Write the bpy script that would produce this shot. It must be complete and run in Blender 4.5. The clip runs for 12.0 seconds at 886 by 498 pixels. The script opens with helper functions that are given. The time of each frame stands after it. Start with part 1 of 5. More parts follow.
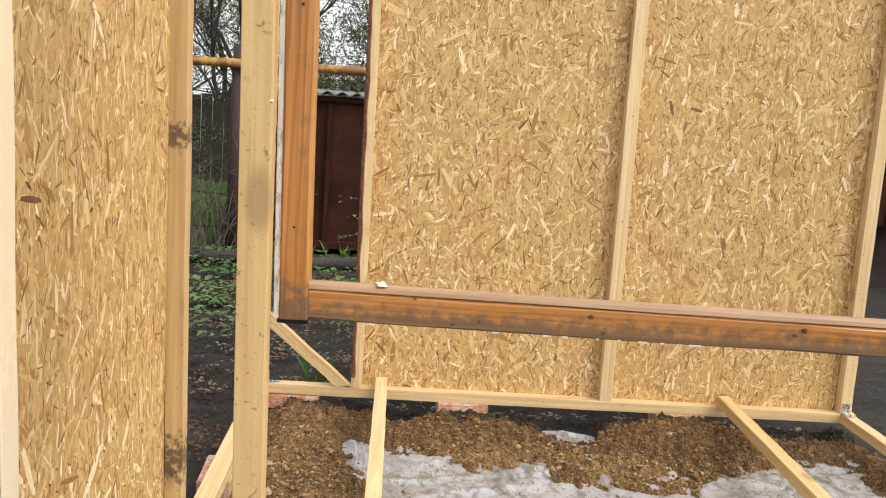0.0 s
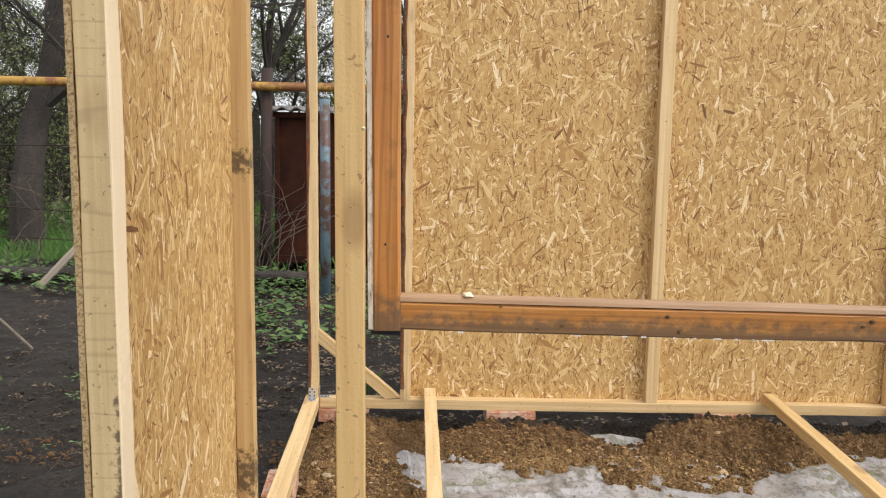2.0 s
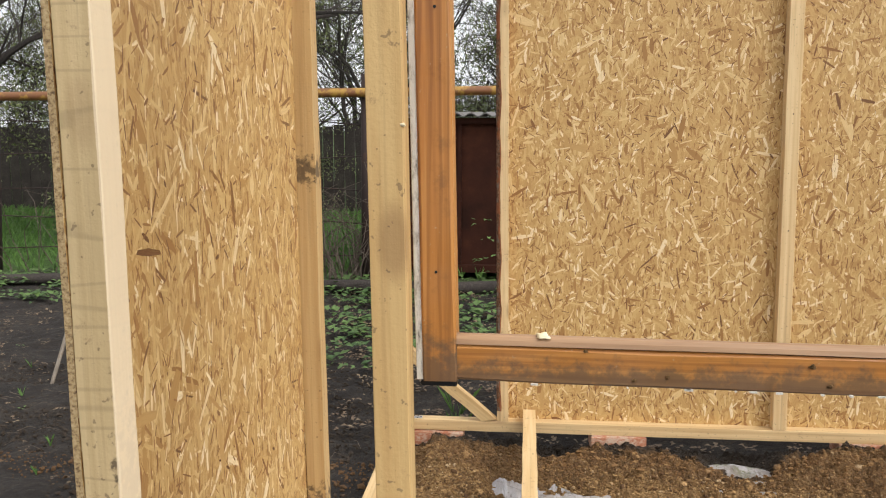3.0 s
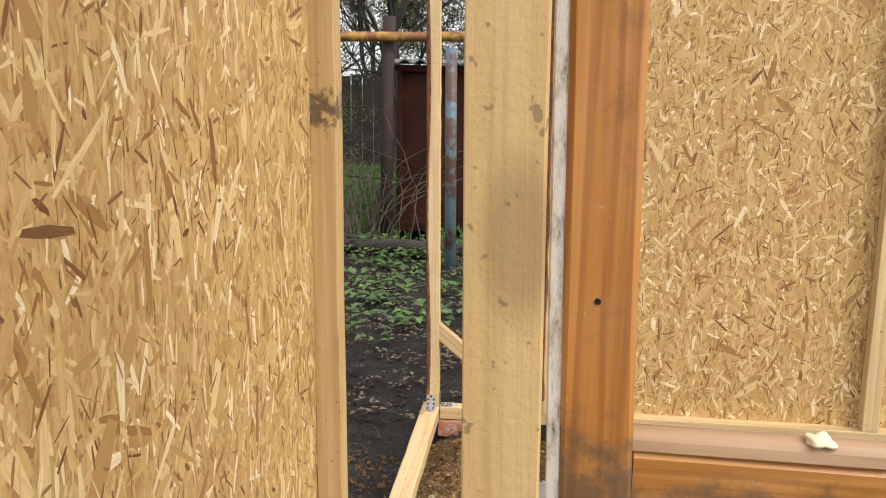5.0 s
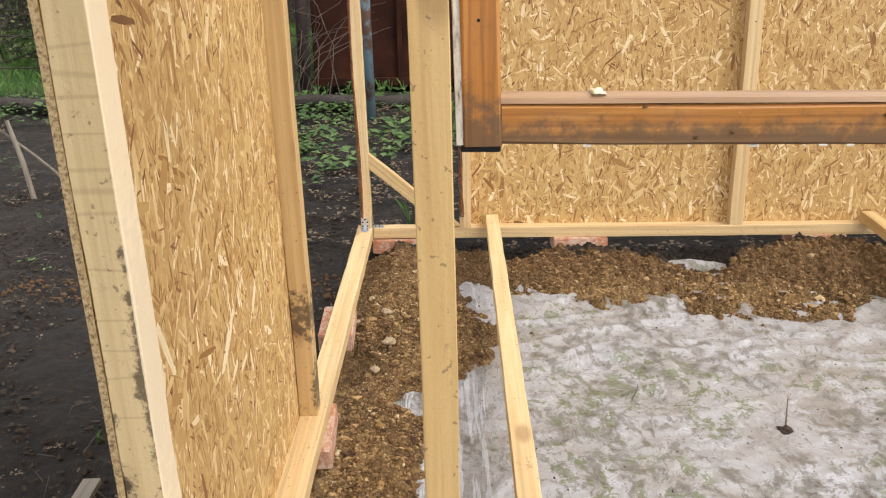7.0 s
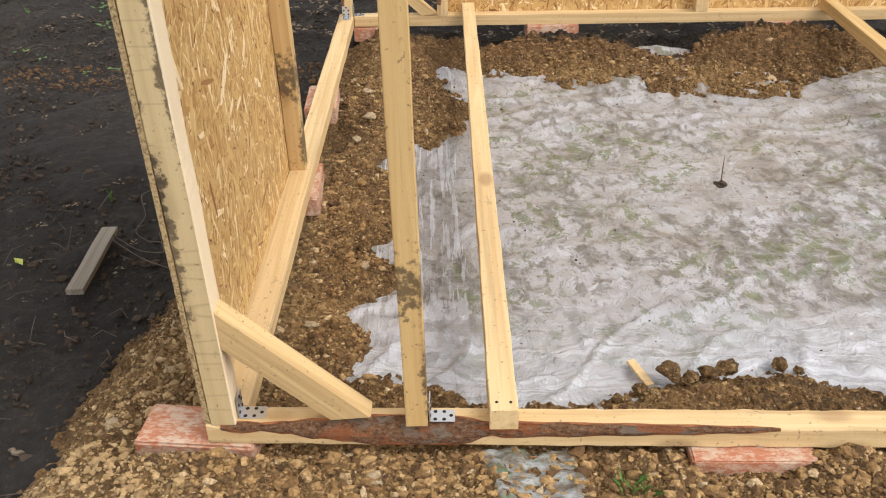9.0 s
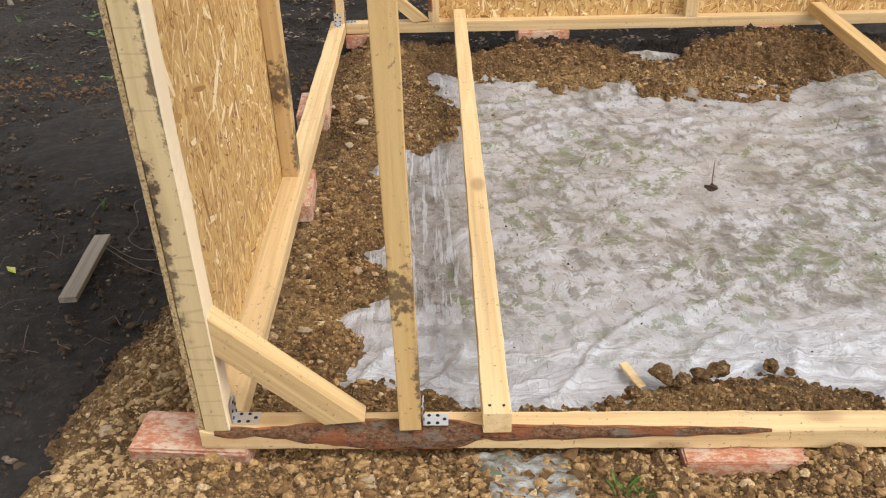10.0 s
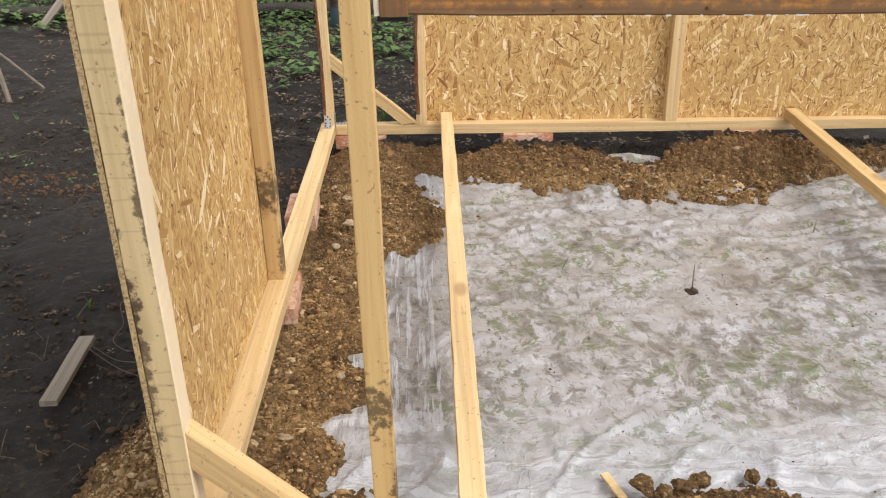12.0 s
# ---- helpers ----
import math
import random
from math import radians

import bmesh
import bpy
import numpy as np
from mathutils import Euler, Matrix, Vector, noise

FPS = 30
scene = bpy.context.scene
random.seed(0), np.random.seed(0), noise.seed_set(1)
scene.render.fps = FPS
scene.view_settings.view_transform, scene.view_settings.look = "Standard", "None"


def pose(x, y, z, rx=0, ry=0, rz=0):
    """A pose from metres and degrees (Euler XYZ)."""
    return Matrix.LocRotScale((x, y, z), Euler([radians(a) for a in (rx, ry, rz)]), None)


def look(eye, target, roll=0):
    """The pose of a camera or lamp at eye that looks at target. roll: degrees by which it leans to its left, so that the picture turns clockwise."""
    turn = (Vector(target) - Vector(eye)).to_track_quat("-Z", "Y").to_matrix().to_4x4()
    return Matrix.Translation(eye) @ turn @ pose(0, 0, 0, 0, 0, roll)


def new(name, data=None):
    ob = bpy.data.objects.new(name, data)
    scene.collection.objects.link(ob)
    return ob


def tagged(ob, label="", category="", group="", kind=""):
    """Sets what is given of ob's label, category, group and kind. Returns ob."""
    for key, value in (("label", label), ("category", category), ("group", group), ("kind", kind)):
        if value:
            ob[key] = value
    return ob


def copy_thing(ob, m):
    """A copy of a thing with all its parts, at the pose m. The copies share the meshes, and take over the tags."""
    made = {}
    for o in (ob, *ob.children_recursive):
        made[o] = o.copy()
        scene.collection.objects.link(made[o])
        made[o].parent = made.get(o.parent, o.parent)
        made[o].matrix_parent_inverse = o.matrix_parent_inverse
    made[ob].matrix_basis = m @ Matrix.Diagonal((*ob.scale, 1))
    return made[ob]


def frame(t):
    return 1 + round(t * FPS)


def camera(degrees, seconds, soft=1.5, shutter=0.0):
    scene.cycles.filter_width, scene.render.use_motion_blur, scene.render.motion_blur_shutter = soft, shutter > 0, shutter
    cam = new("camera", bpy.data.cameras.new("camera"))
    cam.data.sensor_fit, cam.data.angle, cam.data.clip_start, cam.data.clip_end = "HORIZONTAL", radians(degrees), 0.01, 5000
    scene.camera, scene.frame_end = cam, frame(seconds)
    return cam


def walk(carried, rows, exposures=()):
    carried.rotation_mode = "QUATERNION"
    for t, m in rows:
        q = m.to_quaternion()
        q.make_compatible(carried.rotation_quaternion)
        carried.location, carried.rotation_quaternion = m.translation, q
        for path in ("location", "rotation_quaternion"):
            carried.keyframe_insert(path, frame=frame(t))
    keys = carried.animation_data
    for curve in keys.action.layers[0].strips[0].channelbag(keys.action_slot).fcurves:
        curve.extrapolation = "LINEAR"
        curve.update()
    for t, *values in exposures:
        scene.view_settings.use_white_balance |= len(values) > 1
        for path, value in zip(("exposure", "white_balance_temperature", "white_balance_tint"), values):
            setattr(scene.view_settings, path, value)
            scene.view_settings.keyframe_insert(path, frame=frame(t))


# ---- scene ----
cam = camera(55.3, 12.0, soft=1.1)
PATH = [
    (0, (0.745, 0.063, 1.549), (0.889, 2.032, 1.232), 4.4),
    (0.5, (0.669, -0.012, 1.553), (0.838, 1.96, 1.271), 3.5),
    (1, (0.642, -0.038, 1.559), (0.829, 1.933, 1.281), 2.8),
    (1.5, (0.64, -0.029, 1.555), (0.778, 1.943, 1.255), 2.2),
    (2, (0.645, -0.013, 1.557), (0.735, 1.964, 1.264), 1.7),
    (2.5, (0.68, 0.097, 1.552), (0.736, 2.071, 1.234), 1.0),
    (3, (0.712, 0.281, 1.545), (0.541, 2.253, 1.258), 0.1),
    (3.2, (0.712, 0.32, 1.546), (0.466, 2.281, 1.238), -0.1),
    (4.8, (0.578, 0.795, 1.505), (0.39, 2.767, 1.225), 1.3),
    (5, (0.573, 0.828, 1.49), (0.371, 2.779, 1.1), 1.1),
    (5.5, (0.508, 0.767, 1.459), (0.568, 2.68, 0.879), 1.0),
    (5.7, (0.484, 0.732, 1.443), (0.699, 2.585, 0.72), 1.3),
    (6, (0.481, 0.677, 1.437), (0.848, 2.488, 0.671), 1.8),
    (6.5, (0.538, 0.528, 1.443), (0.755, 2.398, 0.767), -0.2),
    (7, (0.577, 0.365, 1.452), (0.568, 2.241, 0.758), -0.7),
    (7.4, (0.517, 0.256, 1.438), (0.543, 2.083, 0.623), 0.9),
    (7.5, (0.504, 0.232, 1.431), (0.541, 2.023, 0.54), 0.8),
    (7.7, (0.486, 0.198, 1.422), (0.525, 1.909, 0.387), 0.4),
    (9.3, (0.644, 0.007, 1.404), (0.653, 1.7, 0.339), -0.9),
    (9.5, (0.644, 0.005, 1.405), (0.671, 1.708, 0.356), -0.8),
    (10, (0.633, 0.013, 1.405), (0.656, 1.714, 0.353), -1.0),
    (10.5, (0.621, 0.018, 1.406), (0.647, 1.737, 0.383), -0.8),
    (11, (0.61, 0.012, 1.408), (0.559, 1.731, 0.387), -1.1),
    (11.5, (0.619, 0.017, 1.409), (0.567, 1.731, 0.379), -1.0),
    (11.9, (0.644, 0.028, 1.457), (0.652, 1.768, 0.471), -0.9),
    (12, (0.656, 0.012, 1.468), (0.705, 1.81, 0.594), -0.3),
]
walk(cam, [(t, look(eye, target, roll)) for t, eye, target, roll in PATH], [(0.0, 0.20), (1.0, 0.06), (1.5, 0.13), (2.0, 0.0), (2.5, 0.07), (3.0, -0.06), (5, 0.08), (5.5, 0.18), (6.5, 0.18), (7.5, 0.1), (9.5, 0.04), (12, 0.06)])

# ---------- world and light: a bright overcast day ----------
world = bpy.data.worlds.new("overcast_sky")
scene.world = world
world.use_nodes = True
wn, wl = world.node_tree.nodes, world.node_tree.links
sky = wn.new("ShaderNodeTexSky")
sky.sky_type = "NISHITA"
sky.sun_disc = False
sky.sun_elevation, sky.sun_rotation = radians(48), radians(124)
sky.dust_density, sky.air_density = 5.0, 1.0
cloud = wn.new("ShaderNodeHueSaturation")
cloud.inputs["Saturation"].default_value = 0.12
wl.new(sky.outputs[0], cloud.inputs["Color"])
cloud.inputs["Value"].default_value = 0.11
# the cloud deck: an even white added to the sky's own light
deck = wn.new("ShaderNodeMix")
deck.data_type, deck.blend_type = "RGBA", "ADD"
deck.inputs[0].default_value = 1.0
deck.inputs[7].default_value = (0.84, 0.86, 0.90, 1)
wl.new(cloud.outputs[0], deck.inputs[6])
wl.new(deck.outputs[2], wn["Background"].inputs["Color"])
wn["Background"].inputs["Strength"].default_value = 1.0

sun_data = bpy.data.lights.new("sun", "SUN")
sun_data.energy, sun_data.angle, sun_data.color = 1.45, radians(35), (1.0, 0.94, 0.84)
sun = new("sun", sun_data)
sun.matrix_world = look((4.8, -3.2, 6.5), (0, 0, 0))


# ---------- material helpers ----------
def material(name, rough=0.8, metal=0.0):
    m = bpy.data.materials.new(name)
    m.use_nodes = True
    b = m.node_tree.nodes["Principled BSDF"]
    b.inputs["Roughness"].default_value, b.inputs["Metallic"].default_value = rough, metal
    return m


def node(m, kind, values=None, props=None, **links):
    n = m.node_tree.nodes.new(kind)
    for k, v in (props or {}).items():
        setattr(n, k, v)
    for k, v in (values or {}).items():
        n.inputs[k].default_value = v
    for k, v in links.items():
        k = int(k[1:]) if k[0] == "i" and k[1:].isdigit() else k.replace("_", " ")
        m.node_tree.links.new(v, n.inputs[k])
    return n


def coords(m, scale=(1, 1, 1), shift=True):
    tc = node(m, "ShaderNodeTexCoord")
    mp = node(m, "ShaderNodeMapping", {"Scale": scale}, Vector=tc.outputs["Object"])
    if shift:
        info = node(m, "ShaderNodeObjectInfo")
        off = node(m, "ShaderNodeMath", {1: 37.0}, {"operation": "MULTIPLY"}, i0=info.outputs["Random"])
        m.node_tree.links.new(off.outputs[0], mp.inputs["Location"])
    return mp.outputs[0]


def noise_tex(m, vec, scale, detail=5.0, rough=0.55, warp=0.0):
    return node(m, "ShaderNodeTexNoise", {"Scale": scale, "Detail": detail, "Roughness": rough, "Distortion": warp}, Vector=vec).outputs["Fac"]


def ramp(m, fac, stops, mode="LINEAR"):
    r = node(m, "ShaderNodeValToRGB", Fac=fac)
    r.color_ramp.interpolation = mode
    while len(r.color_ramp.elements) < len(stops):
        r.color_ramp.elements.new(0.5)
    for e, (p, c) in zip(r.color_ramp.elements, stops):
        e.position = p
        e.color = (*c, 1) if len(c) == 3 else c
    return r.outputs["Color"]


def step(m, value, lo, hi, a=0.0, b=1.0):
    return node(m, "ShaderNodeMapRange", {1: lo, 2: hi, 3: a, 4: b}, {"interpolation_type": "SMOOTHSTEP"}, i0=value).outputs[0]


def maths(m, op, a, b):
    links, values = {}, {}
    for i, v in enumerate((a, b)):
        if isinstance(v, (int, float)):
            values[i] = v
        else:
            links["i%d" % i] = v
    return node(m, "ShaderNodeMath", values, {"operation": op}, **links).outputs[0]


def mix(m, fac, a, b, blend="MIX"):
    n = node(m, "ShaderNodeMix", props={"data_type": "RGBA", "blend_type": blend})
    for i, v in ((0, fac), (6, a), (7, b)):
        if isinstance(v, (int, float)):
            n.inputs[i].default_value = v
        elif isinstance(v, tuple):
            n.inputs[i].default_value = (*v, 1)
        else:
            m.node_tree.links.new(v, n.inputs[i])
    return n.outputs[2]


def finish(m, color=None, height=None, strength=0.3, dist=0.01, rough=None):
    b = m.node_tree.nodes["Principled BSDF"]
    if color is not None:
        m.node_tree.links.new(color, b.inputs["Base Color"])
    if rough is not None:
        m.node_tree.links.new(rough, b.inputs["Roughness"])
    if height is not None:
        bump = node(m, "ShaderNodeBump", {"Strength": strength, "Distance": dist}, Height=height)
        m.node_tree.links.new(bump.outputs[0], b.inputs["Normal"])
    return m


# ---------- materials ----------
def timber_material(name, pale, deep, mould=(), knots=0.5, kerfs=0.0, fresh_lit_side=False):
    """Sawn softwood, grain along local z. mould: rows of (height, reach, side) for grey-black mould patches."""
    m = material(name, 0.72)
    v = coords(m)
    grain_v = node(m, "ShaderNodeMapping", {"Scale": (26, 26, 0.9)}, Vector=v).outputs[0]
    grain = noise_tex(m, grain_v, 1.6, 4, 0.6, 0.6)
    col = mix(m, step(m, grain, 0.3, 0.72), pale, deep)
    broad = noise_tex(m, node(m, "ShaderNodeMapping", {"Scale": (9, 9, 1.6)}, Vector=v).outputs[0], 1.0, 3)
    col = mix(m, maths(m, "MULTIPLY", step(m, broad, 0.5, 0.8), 0.22), col, tuple(c * 0.72 for c in deep))
    vor = node(m, "ShaderNodeTexVoronoi", {"Scale": 1.0, "Randomness": 1.0}, Vector=node(m, "ShaderNodeMapping", {"Scale": (7, 7, 3.2)}, Vector=v).outputs[0])
    knot = step(m, vor.outputs["Distance"], 0.08, 0.2, knots, 0.0)
    col = mix(m, knot, col, (0.20, 0.095, 0.035))
    saw = noise_tex(m, node(m, "ShaderNodeMapping", {"Scale": (3, 3, 150)}, Vector=v).outputs[0], 1.0, 2)
    col = mix(m, maths(m, "MULTIPLY", step(m, saw, 0.55, 0.8), 0.07), col, tuple(c * 0.6 for c in deep))
    if kerfs:
        kerf_n = noise_tex(m, node(m, "ShaderNodeMapping", {"Scale": (1.2, 1.2, 15)}, Vector=v).outputs[0], 1.0, 0)
        kerf = step(m, maths(m, "ABSOLUTE", maths(m, "SUBTRACT", kerf_n, 0.5), 0), 0.004, 0.02, kerfs, 0.0)
        col = mix(m, kerf, col, tuple(c * 0.45 for c in deep))
    fine = noise_tex(m, v, 170.0, 3)
    line_n = noise_tex(m, node(m, "ShaderNodeMapping", {"Scale": (70, 70, 0.9)}, Vector=v).outputs[0], 1.0, 3, 0.6)
    col = mix(m, maths(m, "MULTIPLY", step(m, line_n, 0.52, 0.68), 0.32), col, tuple(c * 0.55 for c in deep))
    scuff = step(m, noise_tex(m, v, 17.0, 8, 0.8), 0.585, 0.68)
    col = mix(m, maths(m, "MULTIPLY", scuff, 0.5), col, (0.17, 0.10, 0.05))
    specks = step(m, noise_tex(m, v, 95.0, 2, 0.5), 0.67, 0.72)
    col = mix(m, maths(m, "MULTIPLY", specks, 0.55), col, (0.09, 0.055, 0.03))
    if mould:
        tc = node(m, "ShaderNodeTexCoord").outputs["Object"]
        xyz = node(m, "ShaderNodeSeparateXYZ", Vector=tc)
        rag = noise_tex(m, tc, 45.0, 6, 0.7)
        for height, reach, side in mould:
            away = maths(m, "DIVIDE", maths(m, "ABSOLUTE", maths(m, "SUBTRACT", xyz.outputs["Z"], height), 0), reach)
            if side:
                away = maths(m, "ADD", away, maths(m, "MULTIPLY", maths(m, "ADD", xyz.outputs["X"], 0.02 * side), 45.0 * side))
            spot = step(m, maths(m, "ADD", maths(m, "MULTIPLY", away, 0.28), rag), 0.53, 0.68, 1.0, 0.0)
            col = mix(m, maths(m, "MULTIPLY", spot, 0.8), col, (0.05, 0.031, 0.017))
    if fresh_lit_side:
        # one side is fresher cut wood, paler still because its light is painted on
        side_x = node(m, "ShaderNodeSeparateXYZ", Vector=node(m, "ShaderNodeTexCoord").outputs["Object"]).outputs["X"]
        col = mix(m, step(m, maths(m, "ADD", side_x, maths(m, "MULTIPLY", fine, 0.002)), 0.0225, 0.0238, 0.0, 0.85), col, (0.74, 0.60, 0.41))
    h = maths(m, "ADD", maths(m, "MULTIPLY", saw, 0.15), maths(m, "ADD", grain, maths(m, "MULTIPLY", fine, 0.5)))
    return finish(m, col, h, 0.4, 0.003)


PALE, DEEP = (0.72, 0.52, 0.27), (0.55, 0.35, 0.145)
wood_post = timber_material("sawn_pine_post", (0.62, 0.43, 0.20), (0.48, 0.30, 0.115))
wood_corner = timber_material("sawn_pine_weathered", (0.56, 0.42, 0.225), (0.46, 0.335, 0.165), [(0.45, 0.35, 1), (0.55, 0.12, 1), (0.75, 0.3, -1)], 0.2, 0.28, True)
wood_stained = timber_material("sawn_pine_mouldy_foot", (0.54, 0.365, 0.165), (0.44, 0.275, 0.11), [(0.30, 0.12, 0), (0.08, 0.12, -1), (1.235, 0.06, 0)])
wood_stud = timber_material("sawn_pine_mouldy_stud", (0.61, 0.415, 0.18), (0.52, 0.325, 0.125), [(0.34, 0.10, 0), (0.12, 0.15, -1)])
wood_bright = timber_material("fresh_planed_pine", (0.70, 0.52, 0.285), (0.58, 0.39, 0.185))
wood_sill = timber_material("fresh_sawn_pine_sill", (0.66, 0.48, 0.255), (0.53, 0.35, 0.16))
wood_grey = timber_material("weathered_grey_wood", (0.26, 0.22, 0.17), (0.16, 0.13, 0.10))


def bark_material():
    m = material("pine_bark", 0.9)
    v = coords(m, (1, 1, 0.55))
    a = noise_tex(m, v, 150, 6, 0.75)
    col = ramp(m, a, [(0.36, (0.03, 0.014, 0.007)), (0.46, (0.15, 0.062, 0.024)), (0.55, (0.20, 0.098, 0.044)), (0.66, (0.27, 0.20, 0.14))])
    flakes = step(m, noise_tex(m, v, 28, 6, 0.7), 0.52, 0.57)
    col = mix(m, maths(m, "MULTIPLY", flakes, 0.6), col, (0.19, 0.16, 0.125))
    red = step(m, noise_tex(m, v, 16, 5, 0.7), 0.54, 0.58)
    col = mix(m, maths(m, "MULTIPLY", red, 0.7), col, (0.30, 0.085, 0.022))
    return finish(m, col, a, 1.0, 0.012)


def inner_bark_material():
    m = material("red_inner_bark", 0.8)
    a = noise_tex(m, coords(m, (1, 1, 0.3)), 120, 5, 0.7)
    return finish(m, ramp(m, a, [(0.35, (0.11, 0.03, 0.01)), (0.65, (0.33, 0.12, 0.04))]), a, 0.6, 0.004)


bark = bark_material()
inner_bark = inner_bark_material()


def strand_layer():
    """One pile of turned strands laid over those before it. Strand: tone, and the place along and across the strand."""
    g = bpy.data.node_groups.new("strand_layer", "ShaderNodeTree")
    for nm, kind in (("Vector", "NodeSocketVector"), ("Scale", "NodeSocketFloat"), ("Length", "NodeSocketFloat"), ("Width", "NodeSocketFloat"), ("Shift", "NodeSocketVector"), ("Share", "NodeSocketFloat")):
        g.interface.new_socket(nm, in_out="INPUT", socket_type=kind)
    g.interface.new_socket("Strand", in_out="INPUT", socket_type="NodeSocketVector")
    g.interface.new_socket("Tone Scale", in_out="INPUT", socket_type="NodeSocketFloat")
    g.interface.new_socket("Strand", in_out="OUTPUT", socket_type="NodeSocketVector")

    def gn(kind, **props):
        n = g.nodes.new(kind)
        for k, v in props.items():
            setattr(n, k, v)
        return n

    def calc(op, a, b):
        n = gn("ShaderNodeMath", operation=op)
        for q, v in enumerate((a, b)):
            if isinstance(v, (int, float)):
                n.inputs[q].default_value = v
            else:
                g.links.new(v, n.inputs[q])
        return n.outputs[0]

    gi, go = gn("NodeGroupInput"), gn("NodeGroupOutput")
    add = gn("ShaderNodeVectorMath", operation="ADD")
    g.links.new(gi.outputs["Vector"], add.inputs[0])
    g.links.new(gi.outputs["Shift"], add.inputs[1])
    vor = gn("ShaderNodeTexVoronoi", voronoi_dimensions="2D")
    g.links.new(add.outputs[0], vor.inputs["Vector"])
    g.links.new(gi.outputs["Scale"], vor.inputs["Scale"])
    away = gn("ShaderNodeVectorMath", operation="SUBTRACT")
    g.links.new(add.outputs[0], away.inputs[0])
    g.links.new(vor.outputs["Position"], away.inputs[1])
    rgb = gn("ShaderNodeSeparateColor")
    g.links.new(vor.outputs["Color"], rgb.inputs[0])
    # strands lie mostly along the board, with strays right across it
    lay = calc("SUBTRACT", rgb.outputs[0], 0.5)
    lay = calc("ADD", calc("MULTIPLY", calc("MULTIPLY", lay, calc("ABSOLUTE", lay, 0)), 4.6), calc("ADD", calc("MULTIPLY", lay, 0.7), 1.571))
    rot = gn("ShaderNodeVectorRotate", rotation_type="Z_AXIS")
    g.links.new(away.outputs[0], rot.inputs["Vector"])
    g.links.new(lay, rot.inputs["Angle"])
    xyz = gn("ShaderNodeSeparateXYZ")
    g.links.new(rot.outputs[0], xyz.inputs[0])
    long_r = calc("FRACT", calc("MULTIPLY", rgb.outputs[2], 7.31), 0)
    half_l = calc("MULTIPLY", gi.outputs["Length"], calc("ADD", calc("MULTIPLY", long_r, 0.9), 0.35))
    half_w = calc("MULTIPLY", gi.outputs["Width"], calc("ADD", calc("MULTIPLY", calc("FRACT", calc("MULTIPLY", rgb.outputs[1], 5.77), 0), 1.0), 0.3))
    # split, slanting ends
    skew = calc("ADD", calc("ABSOLUTE", xyz.outputs["X"], 0), calc("MULTIPLY", xyz.outputs["Y"], calc("MULTIPLY", calc("SUBTRACT", long_r, 0.5), 3.0)))
    taper = calc("MULTIPLY", half_w, calc("SUBTRACT", 1.0, calc("MULTIPLY", calc("ABSOLUTE", calc("DIVIDE", xyz.outputs["X"], half_l), 0), 0.45)))
    mask = calc("MULTIPLY", calc("LESS_THAN", skew, half_l), calc("LESS_THAN", calc("ABSOLUTE", xyz.outputs["Y"], 0), taper))
    mask = calc("MULTIPLY", mask, calc("LESS_THAN", rgb.outputs[2], gi.outputs["Share"]))
    pack = gn("ShaderNodeCombineXYZ")
    g.links.new(calc("MULTIPLY", rgb.outputs[1], gi.outputs["Tone Scale"]), pack.inputs["X"])
    g.links.new(calc("ADD", xyz.outputs["X"], rgb.outputs[0]), pack.inputs["Y"])
    g.links.new(calc("ADD", xyz.outputs["Y"], rgb.outputs[2]), pack.inputs["Z"])
    lay_over = gn("ShaderNodeMix", data_type="VECTOR")
    g.links.new(mask, lay_over.inputs[0])
    g.links.new(gi.outputs["Strand"], lay_over.inputs[4])
    g.links.new(pack.outputs[0], lay_over.inputs[5])
    g.links.new(lay_over.outputs[1], go.inputs["Strand"])
    return g


